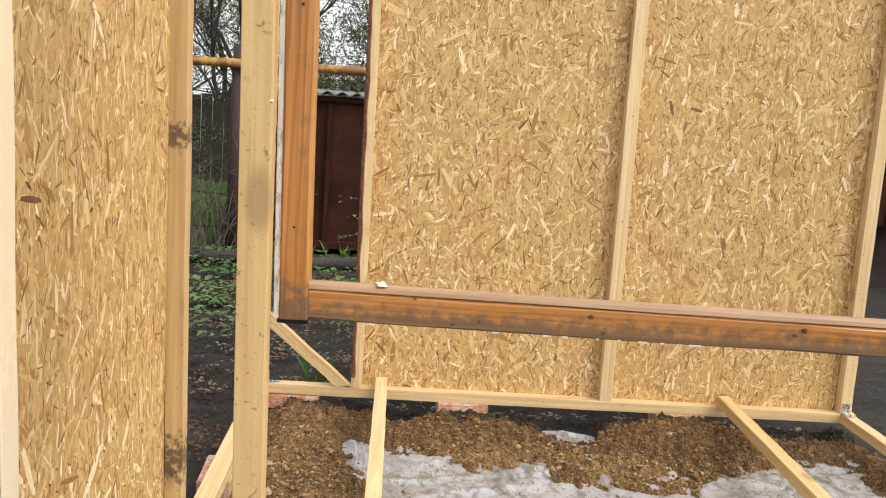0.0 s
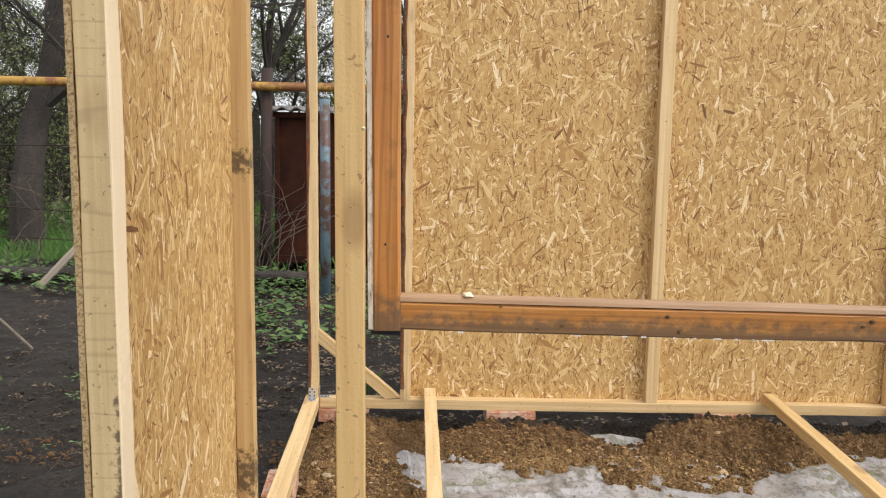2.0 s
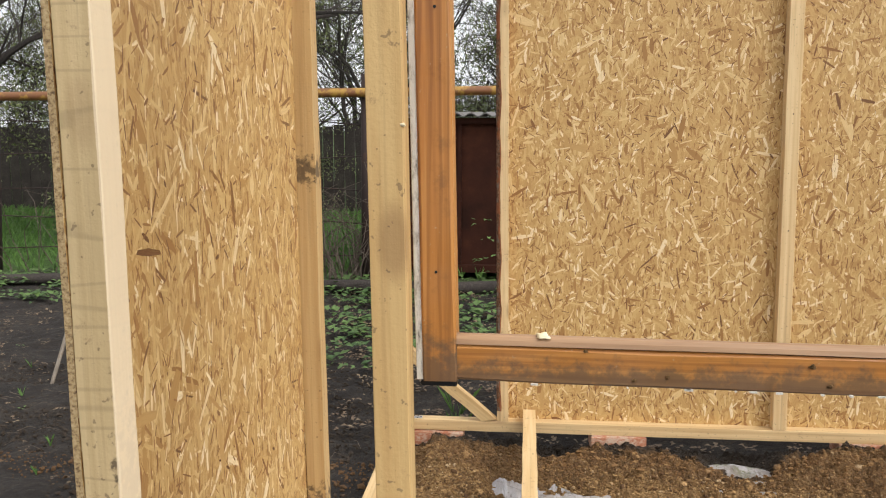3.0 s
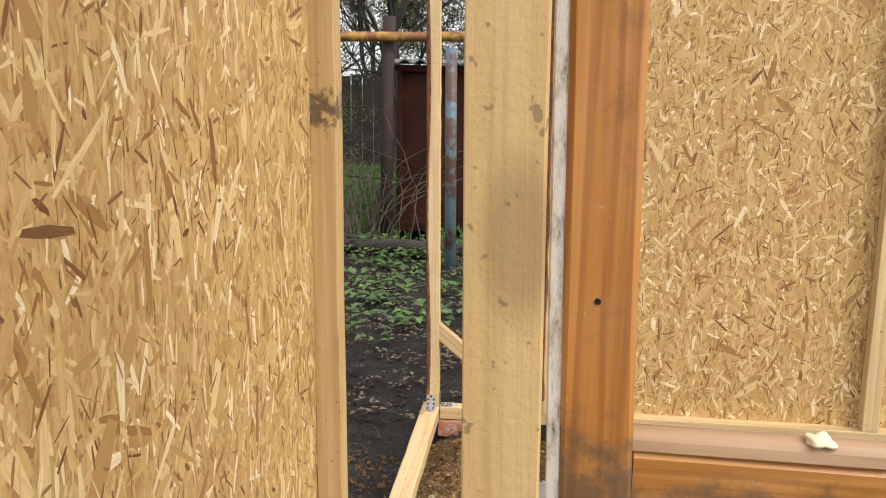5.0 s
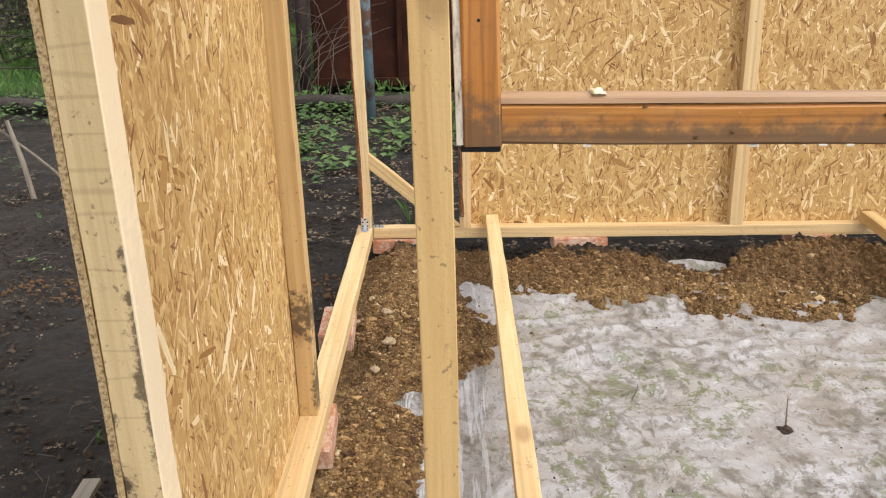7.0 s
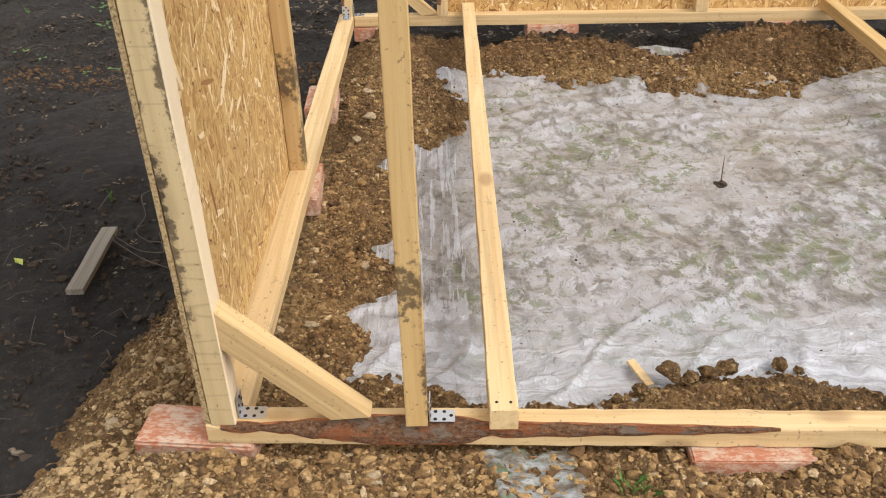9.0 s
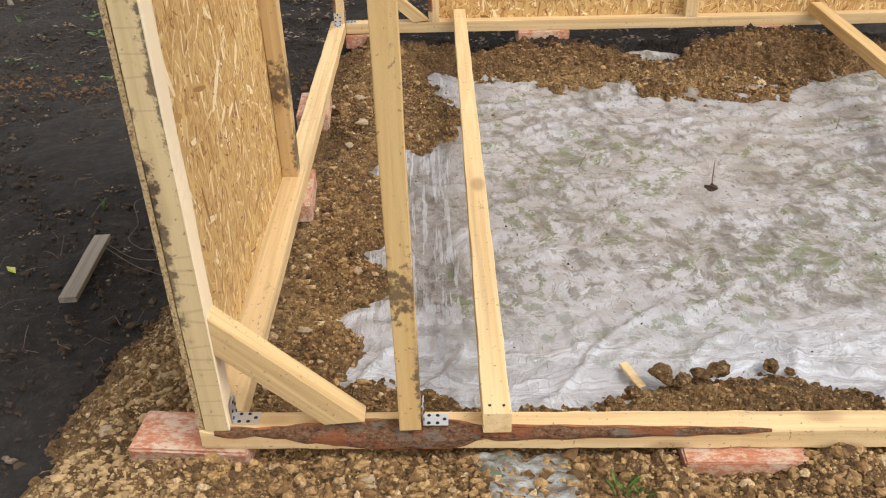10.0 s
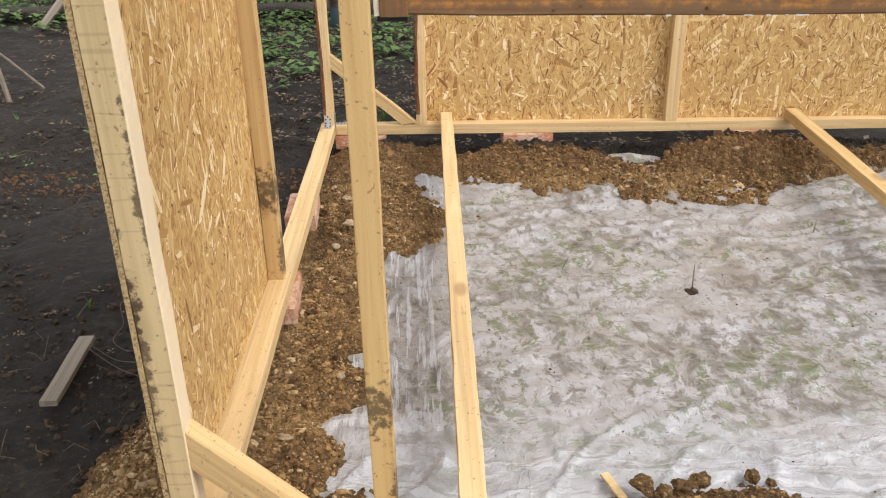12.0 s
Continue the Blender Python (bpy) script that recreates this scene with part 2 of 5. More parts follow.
def osb_material():
    """Pressed wood strands: a felt of fine splinters with larger strands strewn over it."""
    g = strand_layer()
    m = material("osb_strands", 0.6)
    v = coords(m)
    warp = node(m, "ShaderNodeTexNoise", {"Scale": 14.0, "Detail": 2.0}, Vector=v)
    bend = node(m, "ShaderNodeVectorMath", {1: (0.5, 0.5, 0.5)}, {"operation": "SUBTRACT"}, i0=warp.outputs["Color"])
    bend = node(m, "ShaderNodeVectorMath", {"Scale": 0.006}, {"operation": "SCALE"}, i0=bend.outputs[0])
    v2 = node(m, "ShaderNodeVectorMath", {}, {"operation": "ADD"}, i0=v, i1=bend.outputs[0]).outputs[0]
    base = noise_tex(m, node(m, "ShaderNodeMapping", {"Scale": (1.0, 0.25, 1.0)}, Vector=v2).outputs[0], 110, 5, 0.75)
    flat = node(m, "ShaderNodeSeparateXYZ", Vector=v2)
    strand = node(m, "ShaderNodeCombineXYZ", X=step(m, base, 0.3, 0.66, 0.0, 0.6), Y=flat.outputs["Y"], Z=flat.outputs["X"]).outputs[0]
    # scale, half length, half width, share of the cells, tone; the last rows are dark gaps, bark flecks and red strands
    layers = [(36, 0.018, 0.0034, 0.9, 1), (28, 0.028, 0.0046, 0.85, 1), (23, 0.034, 0.0055, 0.8, 1), (17, 0.046, 0.0075, 0.8, 1), (38, 0.018, 0.0028, 0.5, 1), (15, 0.05, 0.008, 0.65, 1), (19, 0.042, 0.006, 0.6, 1), (12, 0.066, 0.0105, 0.5, 1)]
    layers += [(30, 0.024, 0.0034, 0.45, 1), (10.5, 0.066, 0.0095, 0.46, 1), (8.5, 0.06, 0.0145, 0.3, 1), (22, 0.036, 0.0036, 0.5, 1), (26, 0.012, 0.0034, 0.28, 0.06), (30, 0.018, 0.002, 0.5, 0.09), (6.0, 0.042, 0.007, 0.4, 0.12)]
    for i, (scale, length, width, share, tone) in enumerate(layers):
        n = m.node_tree.nodes.new("ShaderNodeGroup")
        n.node_tree = g
        # each pile is nudged a hair by the one below it
        nudged = node(m, "ShaderNodeVectorMath", {1: (1e-5, 1e-5, 0)}, {"operation": "MULTIPLY_ADD"}, i0=strand, i2=v2)
        m.node_tree.links.new(nudged.outputs[0], n.inputs["Vector"])
        m.node_tree.links.new(strand, n.inputs["Strand"])
        for key, value in (("Scale", scale), ("Length", length), ("Width", width), ("Share", share), ("Tone Scale", tone)):
            n.inputs[key].default_value = value
        n.inputs["Shift"].default_value = (3.7 * i + 1, 5.3 * i, 0)
        strand = n.outputs["Strand"]
    tone = node(m, "ShaderNodeSeparateXYZ", Vector=strand).outputs["X"]
    col = ramp(m, tone, [(0.0, (0.11, 0.04, 0.011)), (0.06, (0.27, 0.12, 0.032)), (0.16, (0.42, 0.235, 0.075)), (0.4, (0.525, 0.325, 0.118)), (0.7, (0.60, 0.40, 0.16)), (0.88, (0.71, 0.515, 0.25)), (1.0, (0.82, 0.67, 0.43))])
    fibre = noise_tex(m, node(m, "ShaderNodeMapping", {"Scale": (1.0, 0.07, 1.0)}, Vector=strand).outputs[0], 420, 3, 0.65)
    col = mix(m, step(m, fibre, 0.42, 0.66, 0.0, 0.28), col, (0.31, 0.16, 0.05))
    return finish(m, col, maths(m, "ADD", maths(m, "MULTIPLY", tone, 0.8), maths(m, "MULTIPLY", fibre, 0.4)), 0.55, 0.002)


osb = osb_material()


def osb_edge_material():
    m = material("osb_sawn_edge", 0.85)
    v = coords(m)
    a = noise_tex(m, v, 160, 4, 0.7)
    return finish(m, ramp(m, a, [(0.34, (0.10, 0.055, 0.025)), (0.5, (0.36, 0.25, 0.12)), (0.7, (0.50, 0.38, 0.21))]), a, 0.6, 0.002)


osb_edge = osb_edge_material()


def window_wood_material(name, damp):
    m = material(name, 0.42)
    v = coords(m)
    grain = noise_tex(m, node(m, "ShaderNodeMapping", {"Scale": (40, 14, 1.1)}, Vector=v).outputs[0], 1.3, 5, 0.6, 1.2)
    col = ramp(m, grain, [(0.25, (0.24, 0.085, 0.018)), (0.5, (0.44, 0.185, 0.042)), (0.75, (0.56, 0.28, 0.085))])
    rings = node(m, "ShaderNodeTexWave", {"Scale": 26.0, "Distortion": 9.0, "Detail": 3.0, "Detail Scale": 0.7}, {"bands_direction": "X"}, Vector=node(m, "ShaderNodeMapping", {"Scale": (1.0, 1.0, 0.09)}, Vector=v).outputs[0]).outputs["Fac"]
    col = mix(m, maths(m, "MULTIPLY", step(m, rings, 0.55, 0.98), 0.4), col, (0.19, 0.062, 0.014))
    worn = noise_tex(m, v, 18, 6, 0.7)
    col = mix(m, maths(m, "MULTIPLY", step(m, worn, 0.58, 0.75), 0.4), col, (0.10, 0.06, 0.035))
    chips = step(m, noise_tex(m, v, 120, 3, 0.6), 0.68, 0.74)
    col = mix(m, maths(m, "MULTIPLY", chips, 0.5), col, (0.45, 0.33, 0.2))
    # grey water damage: at the foot of the jamb, along the lower edge of the rail
    tc = node(m, "ShaderNodeTexCoord").outputs["Object"]
    xyz = node(m, "ShaderNodeSeparateXYZ", Vector=tc)
    rag = noise_tex(m, tc, 55.0, 6, 0.7)
    reach = maths(m, "MULTIPLY", xyz.outputs["Z"], 5.0) if damp == "foot" else maths(m, "MULTIPLY", maths(m, "ADD", xyz.outputs["X"], 0.023), 11.0)
    wet = step(m, maths(m, "ADD", reach, rag), 0.60, 0.90, 0.75, 0.0)
    col = mix(m, wet, col, (0.10, 0.068, 0.042))
    return finish(m, col, maths(m, "ADD", grain, worn), 0.25, 0.002, step(m, worn, 0.4, 0.7, 0.32, 0.7))


def bead_material():
    m = material("faded_varnished_bead", 0.4)
    v = coords(m)
    a = noise_tex(m, node(m, "ShaderNodeMapping", {"Scale": (2, 30, 30)}, Vector=v).outputs[0], 2, 5)
    col = ramp(m, a, [(0.3, (0.23, 0.12, 0.055)), (0.7, (0.40, 0.24, 0.125))])
    return finish(m, col, a, 0.2, 0.002)


def peeling_paint_material():
    m = material("peeling_white_paint", 0.8)
    v = coords(m, (1, 1, 0.35))
    a = noise_tex(m, v, 90, 6, 0.75)
    col = ramp(m, a, [(0.30, (0.08, 0.07, 0.06)), (0.38, (0.40, 0.37, 0.32)), (0.5, (0.64, 0.62, 0.57))])
    return finish(m, col, a, 0.7, 0.003)


window_wood, jamb_wood, bead_wood, old_paint = window_wood_material("old_varnished_rail", "edge"), window_wood_material("old_varnished_jamb", "foot"), bead_material(), peeling_paint_material()


def dark_earth(m, v):
    """Where dark garden earth shows behind and between the clay mounds."""
    xyz = node(m, "ShaderNodeSeparateXYZ", Vector=v)
    trench = step(m, maths(m, "ABSOLUTE", maths(m, "SUBTRACT", xyz.outputs["X"], 1.72), 0), 0.08, 0.24, 0.16, 0.0)
    edge = maths(m, "ADD", maths(m, "ADD", xyz.outputs["Y"], trench), maths(m, "MULTIPLY", noise_tex(m, v, 5.0, 6, 0.65), 0.3))
    return step(m, edge, 4.10, 4.16, 0.0, 0.93)


def damp_mound(m, v):
    """The freshly dug mounds along the far sill are still damp and browner."""
    xyz = node(m, "ShaderNodeSeparateXYZ", Vector=v)
    edge = maths(m, "ADD", maths(m, "ADD", xyz.outputs["Y"], maths(m, "MULTIPLY", step(m, xyz.outputs["X"], 1.7, 1.95), 0.06)), maths(m, "MULTIPLY", noise_tex(m, v, 6.0, 5, 0.6), 0.25))
    return step(m, edge, 3.74, 3.90, 0.0, 0.55)


def soil_material(name, dark, mid, pale, wet=0.0, grit=True):
    m = material(name, 0.95)
    v = coords(m, shift=False)
    big, small = noise_tex(m, v, 3.0, 6, 0.6), noise_tex(m, v, 45.0, 6, 0.75)
    a = maths(m, "ADD", maths(m, "MULTIPLY", big, 0.45), maths(m, "MULTIPLY", small, 0.55))
    col = ramp(m, a, [(0.36, dark), (0.52, mid), (0.68, pale)])
    if grit:
        relief = maths(m, "MULTIPLY", small, 0.6)
        for scale, share in ((170.0, 0.4), (75.0, 0.3)):
            vor = node(m, "ShaderNodeTexVoronoi", {"Scale": scale}, Vector=v)
            rgb = node(m, "ShaderNodeSeparateColor", Color=vor.outputs["Color"])
            shade = node(m, "ShaderNodeCombineColor", Red=(g := maths(m, "ADD", maths(m, "MULTIPLY", rgb.outputs[0], 0.95), 0.5)), Green=g, Blue=g)
            col = mix(m, share, col, mix(m, 1.0, col, shade.outputs[0], "MULTIPLY"))
            pick = maths(m, "MULTIPLY", step(m, rgb.outputs[1], 0.93, 0.95), step(m, vor.outputs["Distance"], 0.3, 0.5, 1, 0))
            col = mix(m, maths(m, "MULTIPLY", pick, 0.55), col, tuple(min(1, c * 1.5) for c in pale))
            relief = maths(m, "SUBTRACT", relief, maths(m, "MULTIPLY", vor.outputs["Distance"], 0.5 if scale < 100 else 0.22))
        small = relief
    if wet:
        col = mix(m, damp_mound(m, v), col, (0.115, 0.058, 0.02))
        col = mix(m, dark_earth(m, v), col, (0.022, 0.016, 0.011))
    return finish(m, col, small, 1.0, 0.035 if grit else 0.015)


clay = soil_material("clay_soil", (0.05, 0.024, 0.008), (0.225, 0.125, 0.044), (0.44, 0.285, 0.125), 0.75)


def garden_material():
    m = material("garden_soil", 0.97)
    v = coords(m, shift=False)
    big, small = noise_tex(m, v, 1.6, 6, 0.65), noise_tex(m, v, 30.0, 7, 0.75)
    a = maths(m, "ADD", maths(m, "MULTIPLY", big, 0.4), maths(m, "MULTIPLY", small, 0.6))
    soil = ramp(m, a, [(0.36, (0.009, 0.0065, 0.005)), (0.52, (0.025, 0.019, 0.0145)), (0.68, (0.070, 0.053, 0.038))])
    xyz = node(m, "ShaderNodeSeparateXYZ", Vector=v)
    far = maths(m, "ADD", xyz.outputs["Y"], maths(m, "MULTIPLY", noise_tex(m, v, 0.9, 5, 0.6), 3.0))
    green = ramp(m, noise_tex(m, v, 9.0, 6, 0.7), [(0.3, (0.03, 0.05, 0.012)), (0.55, (0.075, 0.15, 0.025)), (0.75, (0.14, 0.24, 0.05))])
    col = mix(m, step(m, far, 10.2, 11.2), soil, green)
    litter = step(m, noise_tex(m, v, 22.0, 4, 0.7), 0.60, 0.66)
    zone = maths(m, "MULTIPLY", step(m, xyz.outputs["Y"], 4.0, 5.0), step(m, xyz.outputs["Y"], 8.2, 9.0, 1, 0))
    col = mix(m, maths(m, "MULTIPLY", maths(m, "MULTIPLY", litter, zone), 0.5), col, (0.17, 0.115, 0.07))
    return finish(m, col, small, 1.0, 0.03)


garden = garden_material()


def film_material():
    """Polythene with silt on it and damp earth and moss pressed against its underside."""
    m = material("muddy_polythene", 0.3)
    v = coords(m, shift=False)
    warp = node(m, "ShaderNodeTexNoise", {"Scale": 5.0, "Detail": 4.0}, Vector=v)
    bend = node(m, "ShaderNodeVectorMath", {1: (0.5, 0.5, 0.5)}, {"operation": "SUBTRACT"}, i0=warp.outputs["Color"])
    bend = node(m, "ShaderNodeVectorMath", {"Scale": 0.12}, {"operation": "SCALE"}, i0=bend.outputs[0])
    w = node(m, "ShaderNodeVectorMath", {}, {"operation": "ADD"}, i0=v, i1=bend.outputs[0]).outputs[0]

    def turned(scale, angle):
        return node(m, "ShaderNodeMapping", {"Scale": scale, "Rotation": (0, 0, angle)}, Vector=w).outputs[0]

    silt = noise_tex(m, w, 2.4, 5, 0.55)
    col = ramp(m, silt, [(0.36, (0.285, 0.262, 0.246)), (0.5, (0.325, 0.308, 0.304)), (0.66, (0.36, 0.352, 0.366))])
    # highlights of the film, painted on as pale patches with hard edges
    highlight_n = noise_tex(m, turned((1.0, 0.62, 1), 0.45), 8.5, 8, 0.66)
    col = mix(m, step(m, highlight_n, 0.57, 0.58, 0.0, 0.32), col, (0.48, 0.482, 0.515))
    # thin silt in islands
    thin = noise_tex(m, turned((1.0, 0.7, 1), -0.3), 5.2, 8, 0.62)
    col = mix(m, step(m, thin, 0.55, 0.555, 0.0, 0.38), col, (0.215, 0.19, 0.17))
    # crisp-edged smears of mud and moss
    zone = noise_tex(m, v, 2.1, 3, 0.5)
    smear = maths(m, "ADD", maths(m, "MULTIPLY", noise_tex(m, turned((1.0, 0.75, 1), 0.9), 17.0, 8, 0.7), 0.72), maths(m, "MULTIPLY", zone, 0.28))
    mud = step(m, smear, 0.530, 0.535)
    col = mix(m, maths(m, "MULTIPLY", mud, 0.7), col, (0.11, 0.092, 0.068))
    moss_zone = step(m, noise_tex(m, v, 2.7, 3, 0.5), 0.48, 0.56)
    moss = maths(m, "MULTIPLY", moss_zone, step(m, noise_tex(m, turned((1, 0.8, 1), 0.2), 19.0, 8, 0.72), 0.53, 0.54))
    col = mix(m, maths(m, "MULTIPLY", moss, 0.7), col, (0.115, 0.135, 0.055))
    col = mix(m, step(m, smear, 0.60, 0.61, 0.0, 0.6), col, (0.075, 0.055, 0.038))
    flecks = step(m, noise_tex(m, turned((1, 0.6, 1), -0.6), 50.0, 6, 0.75), 0.585, 0.60)
    col = mix(m, maths(m, "MULTIPLY", flecks, 0.6), col, (0.11, 0.088, 0.065))
    # the sheet grows paler towards the front sill, with a ragged limit
    xyz = node(m, "ShaderNodeSeparateXYZ", Vector=v)
    front_pale = step(m, maths(m, "ADD", xyz.outputs["Y"], maths(m, "MULTIPLY", noise_tex(m, w, 5.0, 5, 0.6), 0.8)), 2.0, 2.35, 0.45, 0.0)
    col = mix(m, front_pale, col, (0.50, 0.51, 0.55))
    # fine wrinkles, stretched along the pull of the sheet
    rib = step(m, maths(m, "ABSOLUTE", maths(m, "SUBTRACT", noise_tex(m, turned((1.5, 0.45, 1), 0.9), 9.0, 4, 0.6), 0.5), 0), 0.0, 0.03, 1.0, 0.0)
    rib2 = step(m, maths(m, "ABSOLUTE", maths(m, "SUBTRACT", noise_tex(m, turned((0.5, 1.6, 1), 0.25), 8.0, 4, 0.6), 0.5), 0), 0.0, 0.025, 1.0, 0.0)
    crease = maths(m, "ADD", noise_tex(m, w, 12.0, 4, 0.5), maths(m, "MULTIPLY", maths(m, "ADD", rib, rib2), 0.10))
    by_side = maths(m, "MULTIPLY", step(m, xyz.outputs["X"], 0.68, 0.80, 1.0, 0.0), step(m, xyz.outputs["Y"], 1.75, 1.9))
    by_front = step(m, maths(m, "ADD", xyz.outputs["Y"], maths(m, "MULTIPLY", silt, 0.5)), 1.95, 2.25, 1.0, 0.0)
    pleat_s = noise_tex(m, node(m, "ShaderNodeMapping", {"Scale": (8.0, 0.5, 1), "Rotation": (0, 0, 0.06)}, Vector=v).outputs[0], 6.0, 4, 0.6)
    pleat_f = noise_tex(m, node(m, "ShaderNodeMapping", {"Scale": (0.55, 6.0, 1), "Rotation": (0, 0, -0.55)}, Vector=w).outputs[0], 6.0, 4, 0.6)
    pleat = maths(m, "ADD", maths(m, "MULTIPLY", pleat_s, by_side), maths(m, "MULTIPLY", pleat_f, by_front))
    # pale crests: highlights painted along the folds, and film lying double
    lit_doubled = maths(m, "ADD", step(m, pleat, 0.54, 0.58, 0.0, 0.5), maths(m, "MULTIPLY", maths(m, "MAXIMUM", rib, rib2), 0.14))
    col = mix(m, lit_doubled, col, (0.54, 0.55, 0.59))
    crease = maths(m, "ADD", crease, maths(m, "MULTIPLY", pleat, 0.9))
    m.node_tree.nodes["Principled BSDF"].inputs["Specular IOR Level"].default_value = 0.6
    return finish(m, col, crease, 0.6, 0.02, step(m, mud, 0.0, 1.0, 0.24, 0.5))


film_mat = film_material()


def wet_film_material():
    m = material("wet_grey_polythene", 0.25)
    v = coords(m, (1, 2.5, 1), shift=False)
    a = noise_tex(m, v, 22, 6, 0.7)
    col = ramp(m, a, [(0.42, (0.13, 0.10, 0.07)), (0.5, (0.19, 0.185, 0.165)), (0.62, (0.30, 0.31, 0.31))])
    col = mix(m, step(m, noise_tex(m, v, 9, 6, 0.7), 0.55, 0.6), col, (0.10, 0.13, 0.075))
    return finish(m, col, a, 0.5, 0.01)


wet_film = wet_film_material()


def brick_material():
    m = material("red_clay_brick", 0.9)
    v = coords(m)
    a, b = noise_tex(m, node(m, "ShaderNodeMapping", {"Scale": (0.6, 1.3, 1)}, Vector=v).outputs[0], 90, 6, 0.75), noise_tex(m, v, 14, 8, 0.75)
    col = ramp(m, a, [(0.3, (0.37, 0.13, 0.065)), (0.7, (0.49, 0.21, 0.115))])
    col = mix(m, step(m, maths(m, "ADD", maths(m, "MULTIPLY", a, 0.5), maths(m, "MULTIPLY", b, 0.5)), 0.44, 0.57), col, (0.53, 0.39, 0.29))
    col = mix(m, maths(m, "MULTIPLY", step(m, a, 0.62, 0.7), 0.6), col, (0.20, 0.11, 0.07))
    return finish(m, col, a, 0.5, 0.004)


def rust_material():
    m = material("rusty_brown_sheet_steel", 0.85)
    m.node_tree.nodes["Principled BSDF"].inputs["Specular IOR Level"].default_value = 0.15
    v = coords(m)
    a, b = noise_tex(m, v, 2.5, 6, 0.65), noise_tex(m, v, 40, 5, 0.7)
    col = ramp(m, a, [(0.3, (0.018, 0.0065, 0.004)), (0.55, (0.042, 0.0135, 0.0075)), (0.75, (0.078, 0.026, 0.013))])
    col = mix(m, maths(m, "MULTIPLY", step(m, b, 0.6, 0.75), 0.4), col, (0.10, 0.05, 0.03))
    return finish(m, col, b, 0.2, 0.004)


def painted_material(name, base, rust, amount=0.55, rough=0.5):
    m = material(name, rough)
    v = coords(m)
    a, b = noise_tex(m, v, 6, 6, 0.7), noise_tex(m, v, 60, 4, 0.6)
    col = mix(m, step(m, a, amount - 0.06, amount + 0.06), base, rust)
    col = mix(m, maths(m, "MULTIPLY", b, 0.3), col, tuple(c * 0.5 for c in rust))
    return finish(m, col, b, 0.2, 0.003)


brick_mat, rust = brick_material(), rust_material()
pipe_paint = painted_material("yellow_gas_pipe_paint", (0.44, 0.255, 0.045), (0.21, 0.085, 0.03), 0.49)
blue_paint = painted_material("faded_blue_paint", (0.125, 0.20, 0.245), (0.10, 0.05, 0.033), 0.53)
dark_steel = painted_material("dark_rusty_pipe", (0.035, 0.02, 0.017), (0.06, 0.03, 0.02), 0.6, 0.8)
tree_bark = soil_material("tree_bark", (0.022, 0.018, 0.015), (0.050, 0.040, 0.034), (0.095, 0.08, 0.07), grit=False)
twig_mat = soil_material("dry_twig", (0.06, 0.045, 0.035), (0.12, 0.09, 0.07), (0.2, 0.16, 0.12), grit=False)


def leaf_material(name, a, b):
    m = material(name, 0.6)
    isl = node(m, "ShaderNodeNewGeometry").outputs["Random Per Island"]
    col = ramp(m, isl, [(0.0, a), (1.0, b)])
    m.node_tree.nodes["Principled BSDF"].inputs["Subsurface Weight"].default_value = 0.0
    return finish(m, col)


leaf_green = leaf_material("weed_leaves", (0.035, 0.075, 0.018), (0.115, 0.19, 0.05))
leaf_young = leaf_material("young_tree_leaves", (0.08, 0.11, 0.03), (0.20, 0.22, 0.08))
grass_green = leaf_material("grass_blades", (0.05, 0.12, 0.02), (0.13, 0.25, 0.05))
leaf_yellow = leaf_material("yellow_leaf", (0.36, 0.38, 0.06), (0.38, 0.40, 0.07))
litter_mat = leaf_material("dead_leaves", (0.10, 0.06, 0.035), (0.24, 0.17, 0.10))


def clod_material(name, stops, dry_share=0.0):
    m = material(name, 0.95)
    isl = node(m, "ShaderNodeNewGeometry").outputs["Random Per Island"]
    v = coords(m, shift=False)
    a = noise_tex(m, v, 120, 4, 0.7)
    col = mix(m, step(m, a, 0.4, 0.62, 0.55, 0.0), ramp(m, isl, stops), (0.07, 0.036, 0.014))
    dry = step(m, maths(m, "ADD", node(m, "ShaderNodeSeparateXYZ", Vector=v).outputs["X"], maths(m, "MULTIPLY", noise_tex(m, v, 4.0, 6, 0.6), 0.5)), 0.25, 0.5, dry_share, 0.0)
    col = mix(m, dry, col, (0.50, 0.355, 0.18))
    col = mix(m, damp_mound(m, v), col, (0.17, 0.085, 0.03))
    col = mix(m, dark_earth(m, v), col, (0.03, 0.022, 0.015))
    return finish(m, col, a, 0.6, 0.004)


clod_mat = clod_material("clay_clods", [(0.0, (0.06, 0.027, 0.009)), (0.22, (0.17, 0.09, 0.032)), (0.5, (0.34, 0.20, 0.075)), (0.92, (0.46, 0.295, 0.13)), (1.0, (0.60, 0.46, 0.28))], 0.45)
dark_clod = clod_material("garden_crumbs", [(0.0, (0.010, 0.008, 0.006)), (0.88, (0.046, 0.034, 0.025)), (1.0, (0.20, 0.165, 0.12))])

steel = material("galvanised_steel", 0.35, 0.9)
steel.node_tree.nodes["Principled BSDF"].inputs["Base Color"].default_value = (0.62, 0.62, 0.63, 1)
screw_mat = material("black_screw", 0.5, 0.4)
screw_mat.node_tree.nodes["Principled BSDF"].inputs["Base Color"].default_value = (0.012, 0.012, 0.013, 1)


def foam_material():
    m = material("cream_expanding_foam", 0.8)
    v = coords(m)
    a = noise_tex(m, v, 60, 4)
    return finish(m, ramp(m, a, [(0.3, (0.68, 0.56, 0.33)), (0.7, (0.84, 0.76, 0.55))]), a, 0.5, 0.004)


foam_mat = foam_material()


